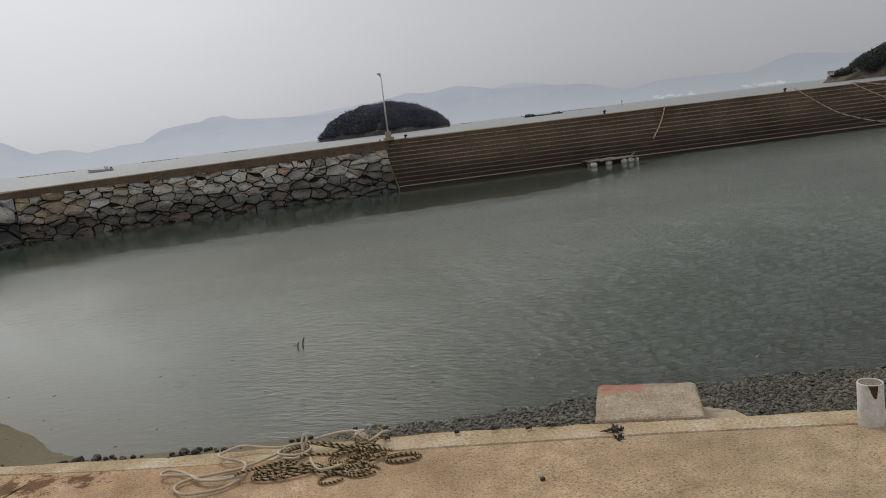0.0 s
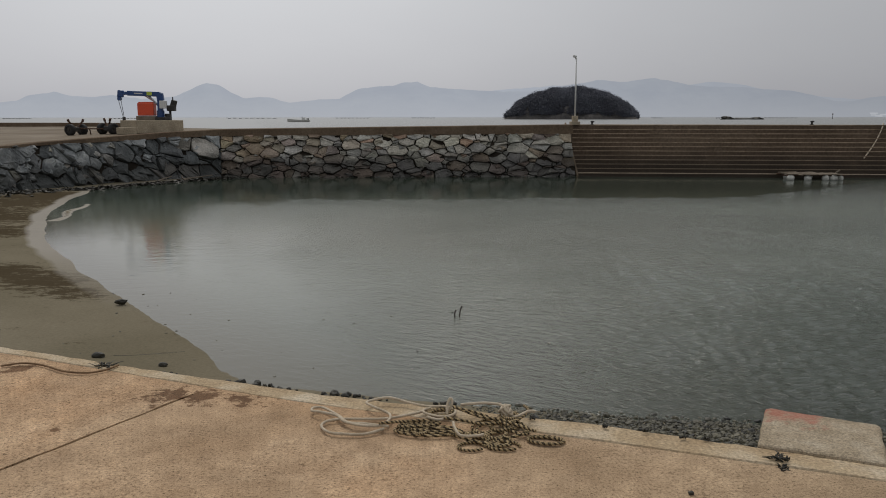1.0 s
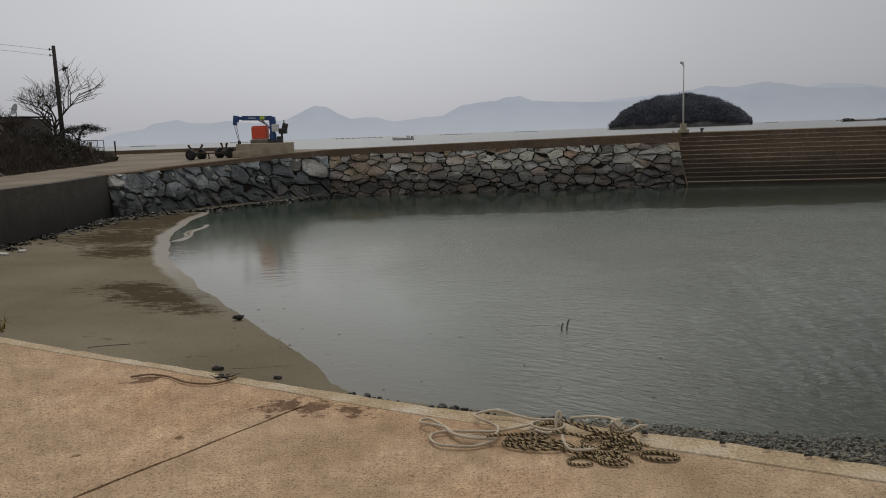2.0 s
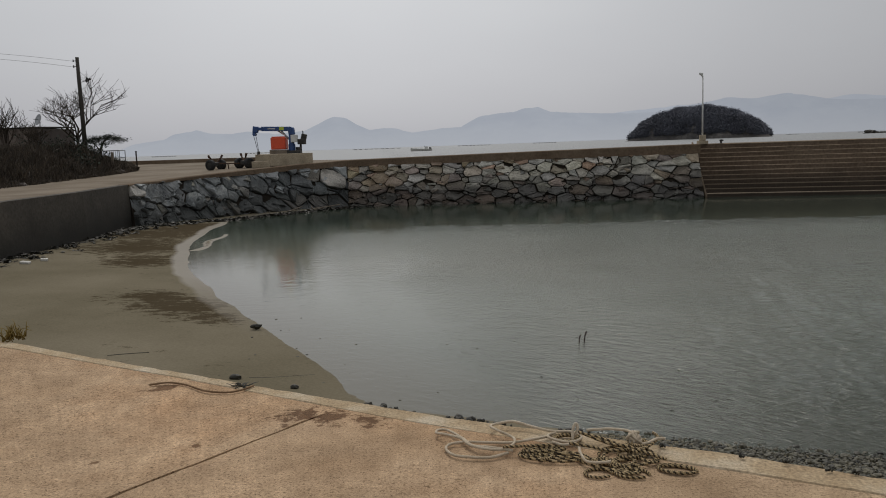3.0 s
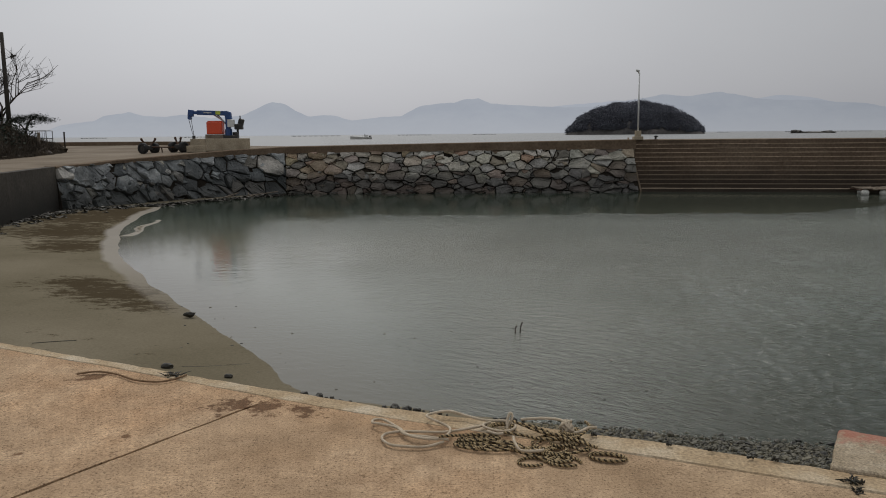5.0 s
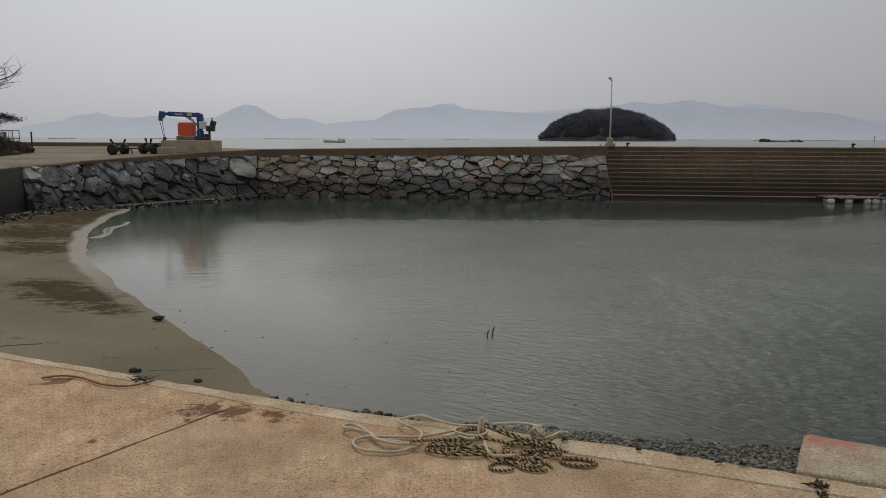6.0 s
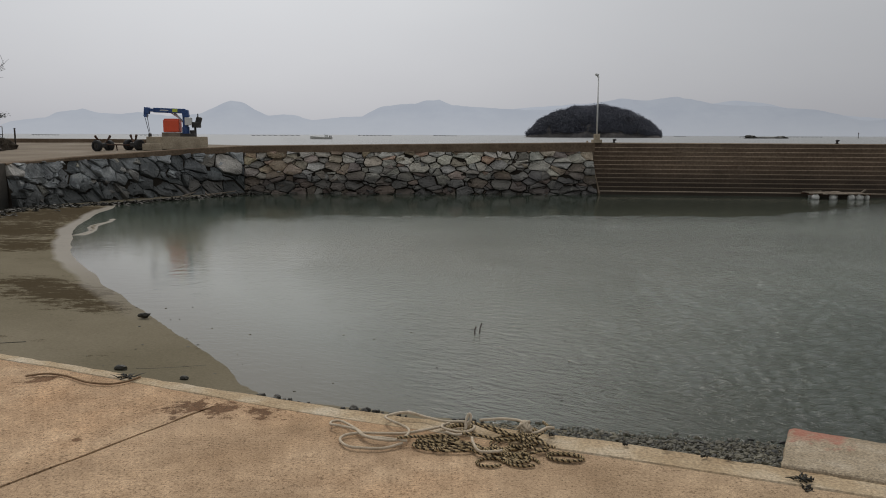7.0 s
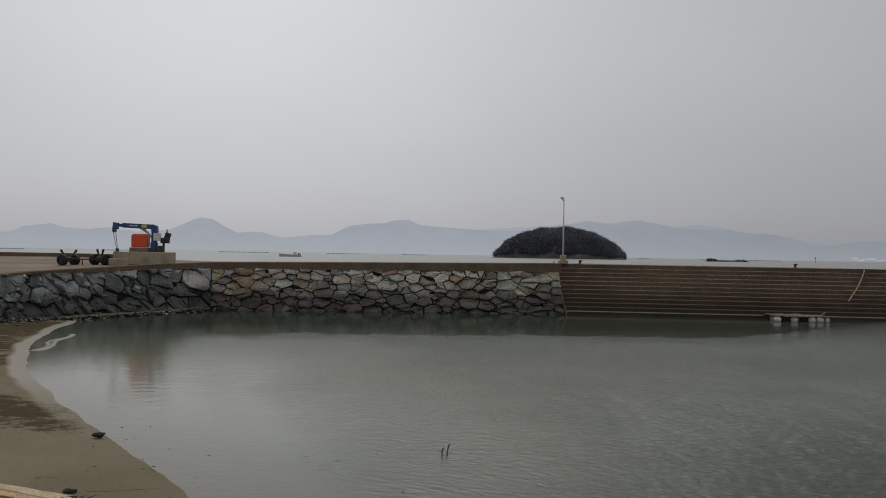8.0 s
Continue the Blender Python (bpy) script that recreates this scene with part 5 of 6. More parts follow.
for x, y, ln in ((-1.42, -0.62, 0.50), (-0.42, -0.64, 0.48), (0.62, -0.62, 0.46), (1.12, -0.60, 0.5), (1.55, -0.45, 0.4), (-1.2, 0.55, 0.5), (0.1, 0.55, 0.5), (1.2, 0.55, 0.5)):
    bm = bmesh.new()
    bmesh.ops.create_uvsphere(bm, u_segments=14, v_segments=8, radius=0.5, matrix=pose(x, y, 0.10, 0, 0, rng.uniform(-12, 12)) @ Matrix.Diagonal((ln * 0.92, 0.40, 0.38, 1)))
    for v in bm.verts:
        v.co += Vector((0, 0, noise.noise(v.co * 6) * 0.02))
    smooth(part("float", bm, FOAM, raft))
bm = bmesh.new()
tube_into(bm, (-1.9, 0.2, 0.36), (-0.9, -0.1, 0.42), 0.025)
part("stick", bm, TIMBER, raft)
bm = bmesh.new()
tube_into(bm, (1.5, 0.2, 0.30), (1.75, 0.1, 0.52), 0.05)
part("stick", bm, TIMBER, raft)
raft.scale = (0.82, 0.9, 0.9)
buoy = tagged(thing("buoy", (37.35, 37.3, SEA), 0), "white foam float moored at the landing", "float")
bm = bmesh.new()
bmesh.ops.create_uvsphere(bm, u_segments=14, v_segments=8, radius=0.35, matrix=pose(0, 0, 0.1) @ Matrix.Diagonal((1.3, 0.9, 0.75, 1)))
smooth(part("float", bm, FOAM, buoy))


# ---- mooring lines on the steps ----
def on_steps(x, down):
    """A point on the step noses, at x and a share of the way down."""
    u = (x - S0.x) / sd.x
    q = S0 + sd * u + sb * (STEPS * TREAD * (1 - down) - 0.03)
    return (q.x, q.y, SEA + RISE * STEPS * (1 - down) + 0.07)


for route in (((24.47, 0.0), (24.15, 0.2), (23.7, 0.42), (23.1, 0.66)), ((32.5, -0.02), (33.4, 0.3), (34.3, 0.58), (35.3, 0.75), (36.4, 0.88), (37.4, 0.93)),
              ((36.0, 0.0), (37.0, 0.25), (38.2, 0.55), (39.6, 0.85)), ((36.2, 0.0), (38.2, 0.15), (40.5, 0.4), (42.5, 0.7))):
    bm = bmesh.new()
    sweep_into(bm, glide([on_steps(x, d) for x, d in route], 6), 0.035, 6)
    tagged(part("mooring_line", bm, ROPE_PALE), "pale mooring rope lying down the steps", "rope", "mooring lines on the steps")

# ---- concrete slab jutting from the quay ----


def slab_mat(name):
    m = surf(name, [(0.30, 0.242, 0.166), (0.40, 0.328, 0.235), (0.45, 0.382, 0.288)], 7, 95, 0.9, 0.6, 0.008, grain=0.6)
    n, l = m.node_tree.nodes, m.node_tree.links
    b = n["Principled BSDF"]
    old = b.inputs["Base Color"].links[0].from_socket
    vec = place_of(n, l)
    dot = n.new("ShaderNodeVectorMath")
    dot.operation = "DOT_PRODUCT"
    dot.inputs[1].default_value = (0.47, 0.883, 0)
    l.new(vec, dot.inputs[0])
    # worn red paint along the outer edge
    v = math_of(n, l, "MULTIPLY_ADD", noise_tex(n, l, vec, 15.0, 5.0), 0.60, math_of(n, l, "ADD", dot.outputs["Value"], -4.66))
    sepx = n.new("ShaderNodeSeparateXYZ")
    l.new(vec, sepx.inputs[0])
    v = math_of(n, l, "SUBTRACT", v, math_of(n, l, "MULTIPLY", math_of(n, l, "MAXIMUM", math_of(n, l, "SUBTRACT", sepx.outputs["X"], 2.14), 0.0), 2.2))
    red = ramp_of(n, l, v, [(0.02, (0, 0, 0)), (0.16, (0.6, 0.6, 0.6))])
    l.new(mix_of(n, l, red, old, (0.36, 0.095, 0.07)), b.inputs["Base Color"])
    return m


slab = tagged(thing("quay_slab"), "square concrete slab with worn red paint jutting from the quay", "slab")
bm = bmesh.new()
corners = [(1.695, 3.672), (2.205, 3.412), (2.445, 3.875), (2.44, 3.895), (1.965, 4.16), (1.945, 4.155)]
edge_line = [(p.x + noise.noise((p.x * 9, p.y * 9, 1)) * 0.009 + noise.noise((p.x * 31, p.y * 31, 2)) * 0.004,
              p.y + noise.noise((p.x * 9, p.y * 9, 5)) * 0.009 + noise.noise((p.x * 31, p.y * 31, 6)) * 0.004)
             for p in resample([(x, y, 0) for x, y in corners + corners[:1]], 0.025)[:-1]]
heart = Vector((2.07, 3.79))
rings = []
for z, k in ((-0.42, 1.0), (-0.012, 1.0), (-0.002, 0.985), (0.004, 0.95), (0.006, 0.6), (0.004, 0.05)):
    rings.append([(heart.x + (x - heart.x) * k, heart.y + (y - heart.y) * k, z + noise.noise((x * 14 * k, y * 14 * k, 3)) * 0.003) for x, y in edge_line])
loft_into(bm, rings, closed=True)
part("top_block", bm, slab_mat("painted_slab"), slab)
bm = bmesh.new()
prism_into(bm, [(1.80, 3.76), (2.16, 3.58), (2.36, 3.86), (1.97, 4.06)], -1.9, -0.40)
part("pier", bm, WALL, slab)
shard = tagged(thing("broken_slab", (2.50, 3.74, -0.5), -26), "broken grey concrete ledge below the kerb", "ledge")
bm = bmesh.new()
prism_into(bm, [(-0.22, -0.28), (0.24, -0.25), (0.10, 0.02), (-0.20, 0.15)], -1.2, 0.36)
bmesh.ops.bevel(bm, geom=bm.edges[:], offset=0.02, segments=1, affect="EDGES")
part("ledge", bm, PLINTH, shard)

# ---- stub of white pipe set in the quay ----
pipe = tagged(thing("pipe_stub", (2.805, 2.935, 0.0)), "short white plastic pipe filled with concrete, set in the kerb", "pipe")
bm = bmesh.new()
rings = [[(r * math.cos(a), r * math.sin(a), z) for r, z in ((0.059, -0.05), (0.059, 0.206), (0.057, 0.210), (0.053, 0.210), (0.052, 0.206), (0.052, 0.18))] for a in np.linspace(0, math.tau, 33)]
loft_into(bm, rings)
smooth(part("tube", bm, PVC, pipe))
bm = bmesh.new()
rings = []
for r in (0.0526, 0.046, 0.036, 0.022, 0.008):
    rings.append([(r * math.cos(a), r * math.sin(a), 0.204 + noise.noise((r * 60 * math.cos(a), r * 60 * math.sin(a), 4)) * 0.005) for a in np.linspace(0, math.tau, 25)[:-1]])
loft_into(bm, [[(x, y, 0.175) for x, y, z in rings[0]]] + rings, closed=True)
part("filling", bm, surf("stained_filling", [(0.16, 0.13, 0.10), (0.26, 0.22, 0.18), (0.12, 0.085, 0.06)], 40, 160, 0.9, 0.6, 0.004), pipe, "brown-stained concrete filling")
bm = bmesh.new()
rings = []
for z, x0, x1 in ((0.2080, -0.019, 0.026), (0.200, -0.015, 0.026), (0.188, -0.010, 0.025), (0.172, -0.006, 0.022), (0.160, -0.001, 0.021), (0.150, 0.004, 0.019), (0.143, 0.010, 0.015)):
    turns = [radians(-124) + (x0 + (x1 - x0) * k / 6) / 0.0595 for k in range(7)]
    rings.append([(0.0597 * math.cos(a), 0.0597 * math.sin(a), z) for a in turns])
loft_into(bm, rings)
part("rust_run", bm, RUST, pipe, "dark rust run")


# ---- ropes heaped on the quay ----
def lay(points, base=0.014, lift=0.0, seed=0):
    return [(x, y, base + lift * (0.5 + 0.5 * noise.noise((x * 9, y * 9, seed)))) for x, y in points]


WHITE_A = [(-0.173, 3.892), (-0.267, 3.837), (-0.372, 3.836), (-0.452, 3.86), (-0.5, 3.94), (-0.488, 4.005), (-0.411, 4.033), (-0.281, 4.042), (-0.17, 4.043), (-0.049, 4.077), (0.053, 4.147)]
WHITE_B = [(-0.149, 3.9), (-0.273, 3.929), (-0.365, 3.967), (-0.425, 4.073), (-0.519, 4.185), (-0.571, 4.184), (-0.576, 4.141), (-0.529, 4.1), (-0.435, 4.073),
           (-0.386, 3.98), (-0.302, 3.921), (-0.203, 3.91), (-0.152, 3.982), (-0.145, 4.049), (-0.173, 4.117), (-0.247, 4.159), (-0.283, 4.231)]
WHITE_C = [(-0.283, 4.231), (-0.254, 4.281), (-0.159, 4.291), (-0.052, 4.247), (0.053, 4.181), (0.157, 4.162), (0.206, 4.107), (0.193, 4.038), (0.132, 4.024), (0.052, 4.064), (0.032, 4.119), (0.074, 4.156)]
WHITE_D = [(0.051, 3.997), (0.11, 3.966), (0.17, 3.977), (0.188, 3.933), (0.188, 3.822), (0.217, 3.75), (0.301, 3.739), (0.33, 3.751)]
WHITE_E = [(0.236, 4.101), (0.277, 4.107), (0.362, 4.136), (0.441, 4.109), (0.476, 4.054)]
WHITE_F = [(0.504, 3.949), (0.535, 3.962), (0.59, 4.002), (0.63, 4.002)]
bm = bmesh.new()
for i, (pts, base, lift) in enumerate(((WHITE_A, 0.012, 0.012), (WHITE_B + WHITE_C[1:], 0.018, 0.03), (WHITE_D, 0.02, 0.04), (WHITE_E, 0.05, 0.03), (WHITE_F, 0.05, 0.02))):
    sweep_into(bm, glide(lay(pts, base, lift, i), 8), 0.0075, 7)
sweep_into(bm, glide([(0.165, 4.09, 0.03), (0.186, 4.09, 0.07), (0.188, 4.10, 0.095), (0.176, 4.10, 0.10), (0.162, 4.08, 0.07), (0.160, 4.05, 0.03)], 8), 0.0075, 7)
rng = random.Random(21)
for k in range(6):
    c = Vector((0.476, 4.015, 0.055))
    tilt = pose(0, 0, 0, rng.uniform(-70, 70), rng.uniform(-50, 50), rng.uniform(0, 180))
    ring = [c + tilt @ Vector((0.034 * math.cos(a), 0.024 * math.sin(a), 0.004 * k)) for a in np.linspace(0, math.tau, 9)[:-1]]
    sweep_into(bm, glide(ring, 4, True), 0.0075, 6)
tagged(part("pale_rope", bm, ROPE_PALE), "pale weathered rope in loose loops on the quay", "rope")

bm = bmesh.new()
rng = random.Random(33)


def coil(cx, cy, rx, ry, turn, count, z0, step, slack=0.25):
    c, s = math.cos(radians(turn)), math.sin(radians(turn))
    pts = []
    for k in range(count):
        ox, oy = rng.uniform(-slack, slack) * rx * 0.6, rng.uniform(-slack, slack) * ry * 0.6
        fx, fy = rng.uniform(1 - slack, 1 + slack * 0.6), rng.uniform(1 - slack, 1 + slack * 0.6)
        for q in range(8):
            a = (q + 0.3 * k) * math.tau / 8
            u, v = rx * fx * math.cos(a) + ox, ry * fy * math.sin(a) + oy
            pts.append((cx + c * u - s * v, cy + s * u + c * v, z0 + step * (k + q / 8) * rng.uniform(0.7, 1.2)))
    sweep_into(bm, glide(pts, 10), 0.0074, 6, stripes=4)


coil(0.05, 3.875, 0.125, 0.070, -6, 4, 0.010, 0.004, 0.75)
coil(0.02, 3.93, 0.11, 0.05, 10, 3, 0.012, 0.006, 0.3)
coil(0.13, 4.10, 0.07, 0.05, 20, 3, 0.012, 0.006, 0.3)
coil(0.46, 3.92, 0.12, 0.10, 25, 4, 0.010, 0.005, 0.6)
coil(0.36, 3.74, 0.12, 0.055, -30, 2, 0.011, 0.004, 0.6)
coil(0.49, 3.985, 0.06, 0.05, 70, 3, 0.03, 0.007, 0.4)
coil(0.30, 3.81, 0.065, 0.035, 0, 2, 0.010, 0.004)
coil(0.27, 3.672, 0.060, 0.045, 5, 1, 0.009, 0.002)
coil(0.43, 3.685, 0.100, 0.060, -4, 1, 0.009, 0.003, 0.2)
coil(0.41, 3.72, 0.080, 0.050, 10, 1, 0.012, 0.003, 0.2)
coil(0.645, 3.735, 0.105, 0.045, -14, 2, 0.009, 0.003, 0.2)
coil(0.39, 3.80, 0.08, 0.05, 30, 2, 0.012, 0.006, 0.4)
for pts in ([(0.197, 4.134), (0.338, 3.973), (0.442, 3.923), (0.537, 3.824), (0.60, 3.78)], [(-0.20, 3.90), (-0.12, 3.915), (-0.05, 3.92), (0.04, 3.95)],
            [(0.14, 3.96), (0.25, 3.92), (0.33, 3.88), (0.42, 3.88)], [(0.20, 4.12), (0.30, 4.03), (0.40, 3.96), (0.47, 3.86)], [(0.50, 3.90), (0.56, 3.97), (0.60, 4.06), (0.585, 4.12)]):
    sweep_into(bm, glide(lay(pts, 0.03, 0.03, 3), 14), 0.0074, 6, stripes=4)
ob = part("mottled_rope", bm, ROPE_OCHRE)
ob.data.materials.append(ROPE_BLACK)
tagged(ob, "tangled ochre and black mottled rope coils on the quay", "rope")

bm = bmesh.new()
sweep_into(bm, glide(lay([(-2.71, 5.06), (-2.60, 5.11), (-2.45, 5.07), (-2.25, 4.93), (-2.09, 4.90), (-2.0, 4.95), (-1.95, 5.05)], 0.008, 0.006), 8), 0.0065, 6)
tagged(part("thin_rope", bm, surf("brown_cord", [(0.16, 0.10, 0.06), (0.26, 0.17, 0.10)], 20, 220, 0.9, 0.8, 0.003)), "thin brown rope lying against the kerb", "rope")


# ---- tufts and clumps ----
def tuft(name, x, y, z, spread, tall, count, material, label, category, seed, group=""):
    rng = random.Random(seed)
    bm = bmesh.new()
    for _ in range(count):
        a, r = rng.uniform(0, math.tau), rng.random() * spread
        p = Vector((r * math.cos(a), r * math.sin(a), 0))
        q = p + Vector((rng.gauss(0, spread * 0.5), rng.gauss(0, spread * 0.5), rng.uniform(0.2, 1) * tall))
        mid_p = p.lerp(q, 0.5) + Vector((0, 0, tall * 0.3))
        sweep_into(bm, [p, mid_p, q], lambda t: 0.0042 * (1.2 - t), 4)
    ob = tagged(part(name, bm, material), label, category, group)
    ob.matrix_basis = pose(x, y, z)


tuft("seaweed", 1.72, 3.49, 0.006, 0.045, 0.016, 30, WEED, "dried black seaweed on the kerb", "seaweed", 2)
tuft("seaweed", 1.69, 3.40, 0.0, 0.03, 0.02, 14, WEED, "dried black seaweed beside the kerb", "seaweed", 3)
tuft("seaweed", -2.05, 5.06, 0.004, 0.06, 0.012, 34, WEED, "dark tangle of weed and twine by the kerb", "seaweed", 4)
tuft("dry_grass", -4.72, 6.45, 0.0, 0.14, 0.14, 60, DRY_GRASS, "tuft of dry yellow grass at the quay edge", "grass", 5)
for i, (x, y) in enumerate(((0.98, 3.90), (1.18, 3.83), (1.34, 3.74), (1.45, 3.72), (0.62, 4.02))):
    tuft("weed_scrap", x, y, 0.01, 0.022, 0.018, 9, WEED, "scrap of black weed on the kerb", "seaweed", 10 + i, "weed scraps on the kerb")


def rock(name, x, y, z, size, material, label, group, seed, turn=0):
    bm = bmesh.new()
    bmesh.ops.create_icosphere(bm, subdivisions=2, radius=1.0)
    for v in bm.verts:
        v.co *= 1 + 0.35 * noise.noise(v.co * 1.6 + Vector((seed * 3.1, 0, 0)))
        v.co = Vector((v.co.x * size[0], v.co.y * size[1], v.co.z * size[2]))
    ob = tagged(part(name, bm, material), label, "stone", group)
    ob.matrix_basis = pose(x, y, z, 0, 0, turn)


rock("stone", 1.18, 3.16, 0.007, (0.015, 0.011, 0.009), WEED, "small dark stone lying on the quay", "", 1)
for i, (x, y, s) in enumerate(((-2.05, 8.9, 0.20), (-1.88, 8.86, 0.12), (-1.57, 8.72, 0.11), (-0.92, 8.5, 0.16), (-0.80, 8.46, 0.12), (-1.0, 8.42, 0.10), (-2.25, 8.93, 0.11), (-3.06, 9.3, 0.09), (-0.5, 8.35, 0.1), (0.3, 8.2, 0.12))):
    for k, (dx, dy, f) in enumerate(((0, 0, 0.62), (0.9, 0.3, 0.42), (-0.8, 0.35, 0.36), (0.35, -0.7, 0.30), (1.7, 0.1, 0.26))):
        sx, sy, r = x + dx * s, y + dy * s, s * f
        rock("shore_stone", sx, sy, max(beach_z(sx, sy), SEA - 0.02) + r * 0.25, (r * 0.66, r * 0.55, r * 0.5), WEED, "weedy black stone at the water's edge", "shore stones", i * 5 + k, i * 40 + k * 77)
rock("driftwood", -4.92, 13.05, beach_z(-4.92, 13.05) + 0.06, (0.095, 0.05, 0.05), WEED, "black weedy lump of driftwood on the sand", "", 9, 12)
for i, (x, y, w) in enumerate(((-4.08, 9.92, 0.085), (-3.17, 9.62, 0.06))):
    rock("sunken_stone", x, y, beach_z(x, y) + 0.02, (w, w * 0.6, w * 0.55), WEED, "dark weedy stone half sunk in the sand", "stones on the sand", 5 + i)
for route in (((-3.92, 10.01), (-3.7, 10.05), (-3.48, 10.14), (-3.1, 10.33)), ((-6.4, 10.8), (-6.15, 10.97), (-5.9, 11.1))):
    bm = bmesh.new()
    sweep_into(bm, glide([(x, y, beach_z(x, y) + 0.002) for x, y in route], 8), 0.0045, 6)
    tagged(part("sand_cord", bm, WEED), "thin dark cord half buried in the sand", "rope", "cords on the sand")

# two sticks standing in the shallows
for x, y, h, t in ((0.60, 12.05, 0.13, 3), (0.68, 12.10, 0.18, 7)):
    bm = bmesh.new()
    sweep_into(bm, glide([(0, 0, -0.3), (0.005, 0, 0), (0.0, 0, h * 0.5), (0.02, 0, h)], 4), 0.011, 6)
    ob = tagged(part("stick", bm, BARK), "thin dark stick standing in the water", "stick", "sticks in the water")
    ob.matrix_basis = pose(x, y, SEA, 0, t, 0)

# ---- shingle along the foot of the quay ----
rng = random.Random(77)
stock = [lump_shape(rng, 0.28, 0 if k % 6 else 1) for k in range(18)]
places, shapes = [], []
CX, CY = np.random.RandomState(5).uniform(-1.8, 7.0, 200000), np.random.RandomState(6).uniform(3.0, 9.6, 200000)
for x, y, h in zip(CX, CY, shore_height(CX, CY)):
    if len(places) >= 48000:
        break
    if not (SEA - 0.012 * rng.random() < h < SEA + 0.28) or (x < 1.6 and rng.random() > (x - 0.5) / 1.1):
        continue
    s = min(0.034, 0.0065 + rng.expovariate(1 / 0.0054))
    places.append(pose(x, y, h + s * 0.35, rng.uniform(-25, 25), rng.uniform(-25, 25), rng.uniform(0, 360)) @ Matrix.Diagonal((s * 1.25, s, s * 0.75, 1)))
    shapes.append(rng.choice(stock))
scatter("shingle", PEBBLE, places, shapes, "dark wet shingle along the foot of the quay", "shingle")

# weed and wrack under the retaining wall and at the foot of the boulders
rng = random.Random(78)
stock = [spray_shape(rng, 14, 0.7) for _ in range(6)]
places, shapes = [], []
for _ in range(260):
    y = rng.uniform(15, 31)
    x = -14.95 - (y - 15) * 0.095 + abs(rng.gauss(0, 0.5))
    s = rng.uniform(0.06, 0.17)
    places.append(pose(x, y, beach_z(x, y) + 0.02, 0, 0, rng.uniform(0, 360)) @ Matrix.Diagonal((s * 1.4, s, s * 0.5, 1)))
    shapes.append(rng.choice(stock))
for _ in range(260):
    t = rng.random()
    x, y = -16.0 + 6.5 * t + rng.gauss(0, 0.2), 31 + 10.2 * t ** 0.75 - abs(rng.gauss(0.2, 0.3))
    s = rng.uniform(0.06, 0.2)
    places.append(pose(x, y, max(beach_z(x, y), SEA) + 0.03, 0, 0, rng.uniform(0, 360)) @ Matrix.Diagonal((s * 1.3, s, s * 0.5, 1)))
    shapes.append(rng.choice(stock))
scatter("wrack", WEED, places, shapes, "dark strands of wrack heaped along the wall foot", "seaweed")
rng = random.Random(79)
places, shapes = [], []
for _ in range(60):
    x, y = rng.uniform(-6, 2.5), rng.uniform(8.6, 14)
    h = max(beach_z(x, y), SEA)
    if h > SEA + 0.25:
        continue
    s = rng.uniform(0.006, 0.018)
    places.append(pose(x, y, h + 0.003, 0, 0, rng.uniform(0, 360)) @ Matrix.Diagonal((s * 1.8, s, s * 0.4, 1)))
    shapes.append(lump_shape(rng, 0.2))
scatter("flotsam", PEBBLE, places, shapes, "dark specks of weed on wet sand and shallows", "flotsam")
for i, (x, y, sx) in enumerate(((-14.0, 20.0, 0.28), (-13.9, 20.7, 0.20), (-11.0, 40.2, 0.22))):
    bm = bmesh.new()
    box_into(bm, (sx, 0.14, 0.07), (0, 0, 0.035), (6, 4, 0), 0.02)
    ob = tagged(part("litter", bm, FOAM), "scrap of dirty white foam washed ashore", "litter", "foam scraps")
    ob.matrix_basis = pose(x, y, max(beach_z(x, y), SEA), 0, 0, 30 * i)
for i, (x, y, ln) in enumerate(((-10.9, 40.0, 1.5), (-12.2, 38.9, 1.2), (-11.4, 39.5, 0.9))):
    bm = bmesh.new()
    sweep_into(bm, glide([(-ln / 2, 0, 0.05), (0, 0.08, 0.12), (ln / 2, 0, 0.22)], 5), lambda t: 0.045 * (1.1 - 0.6 * t), 6)
    ob = tagged(part("branch", bm, TIMBER), "bleached driftwood branch at the wall foot", "driftwood", "driftwood branches")
    ob.matrix_basis = pose(x, y, max(beach_z(x, y), SEA), 0, 0, 20 + 50 * i)

# ---- bank beside the road ----


def foot_x(y):
    return float(np.interp(y, (22, 31, 36, 41, 44.5, 47.5, 49), (-21.4, -22.0, -22.5, -23.0, -23.4, -25.2, -27.5)))


def bank_z(x, y):
    top = float(np.interp(y, (22, 36, 41, 43.5, 46.0, 48, 50), (1.6, 1.5, 1.45, 1.40, 0.95, 0.5, 0.1)))
    s = max(0.0, min(1.0, (foot_x(y) - x) / 3.6))
    bumps = noise.noise((x * 0.6, y * 0.6, 3)) * 0.25 + noise.noise((x * 2, y * 2, 9)) * 0.10
    return road_z(max(x, -36), y) - 0.06 + top * (s * s * (3 - 2 * s)) + bumps * min(1, s * 4)


bm = bmesh.new()
loft_into(bm, [[(x, y, bank_z(x, y)) for x in np.arange(-45, -20.9, 0.5)] for y in np.arange(22, 50.1, 0.5)])
bank = tagged(smooth(part("bank", bm, SOIL)), "dark earth bank beside the road", "bank", kind="structure")

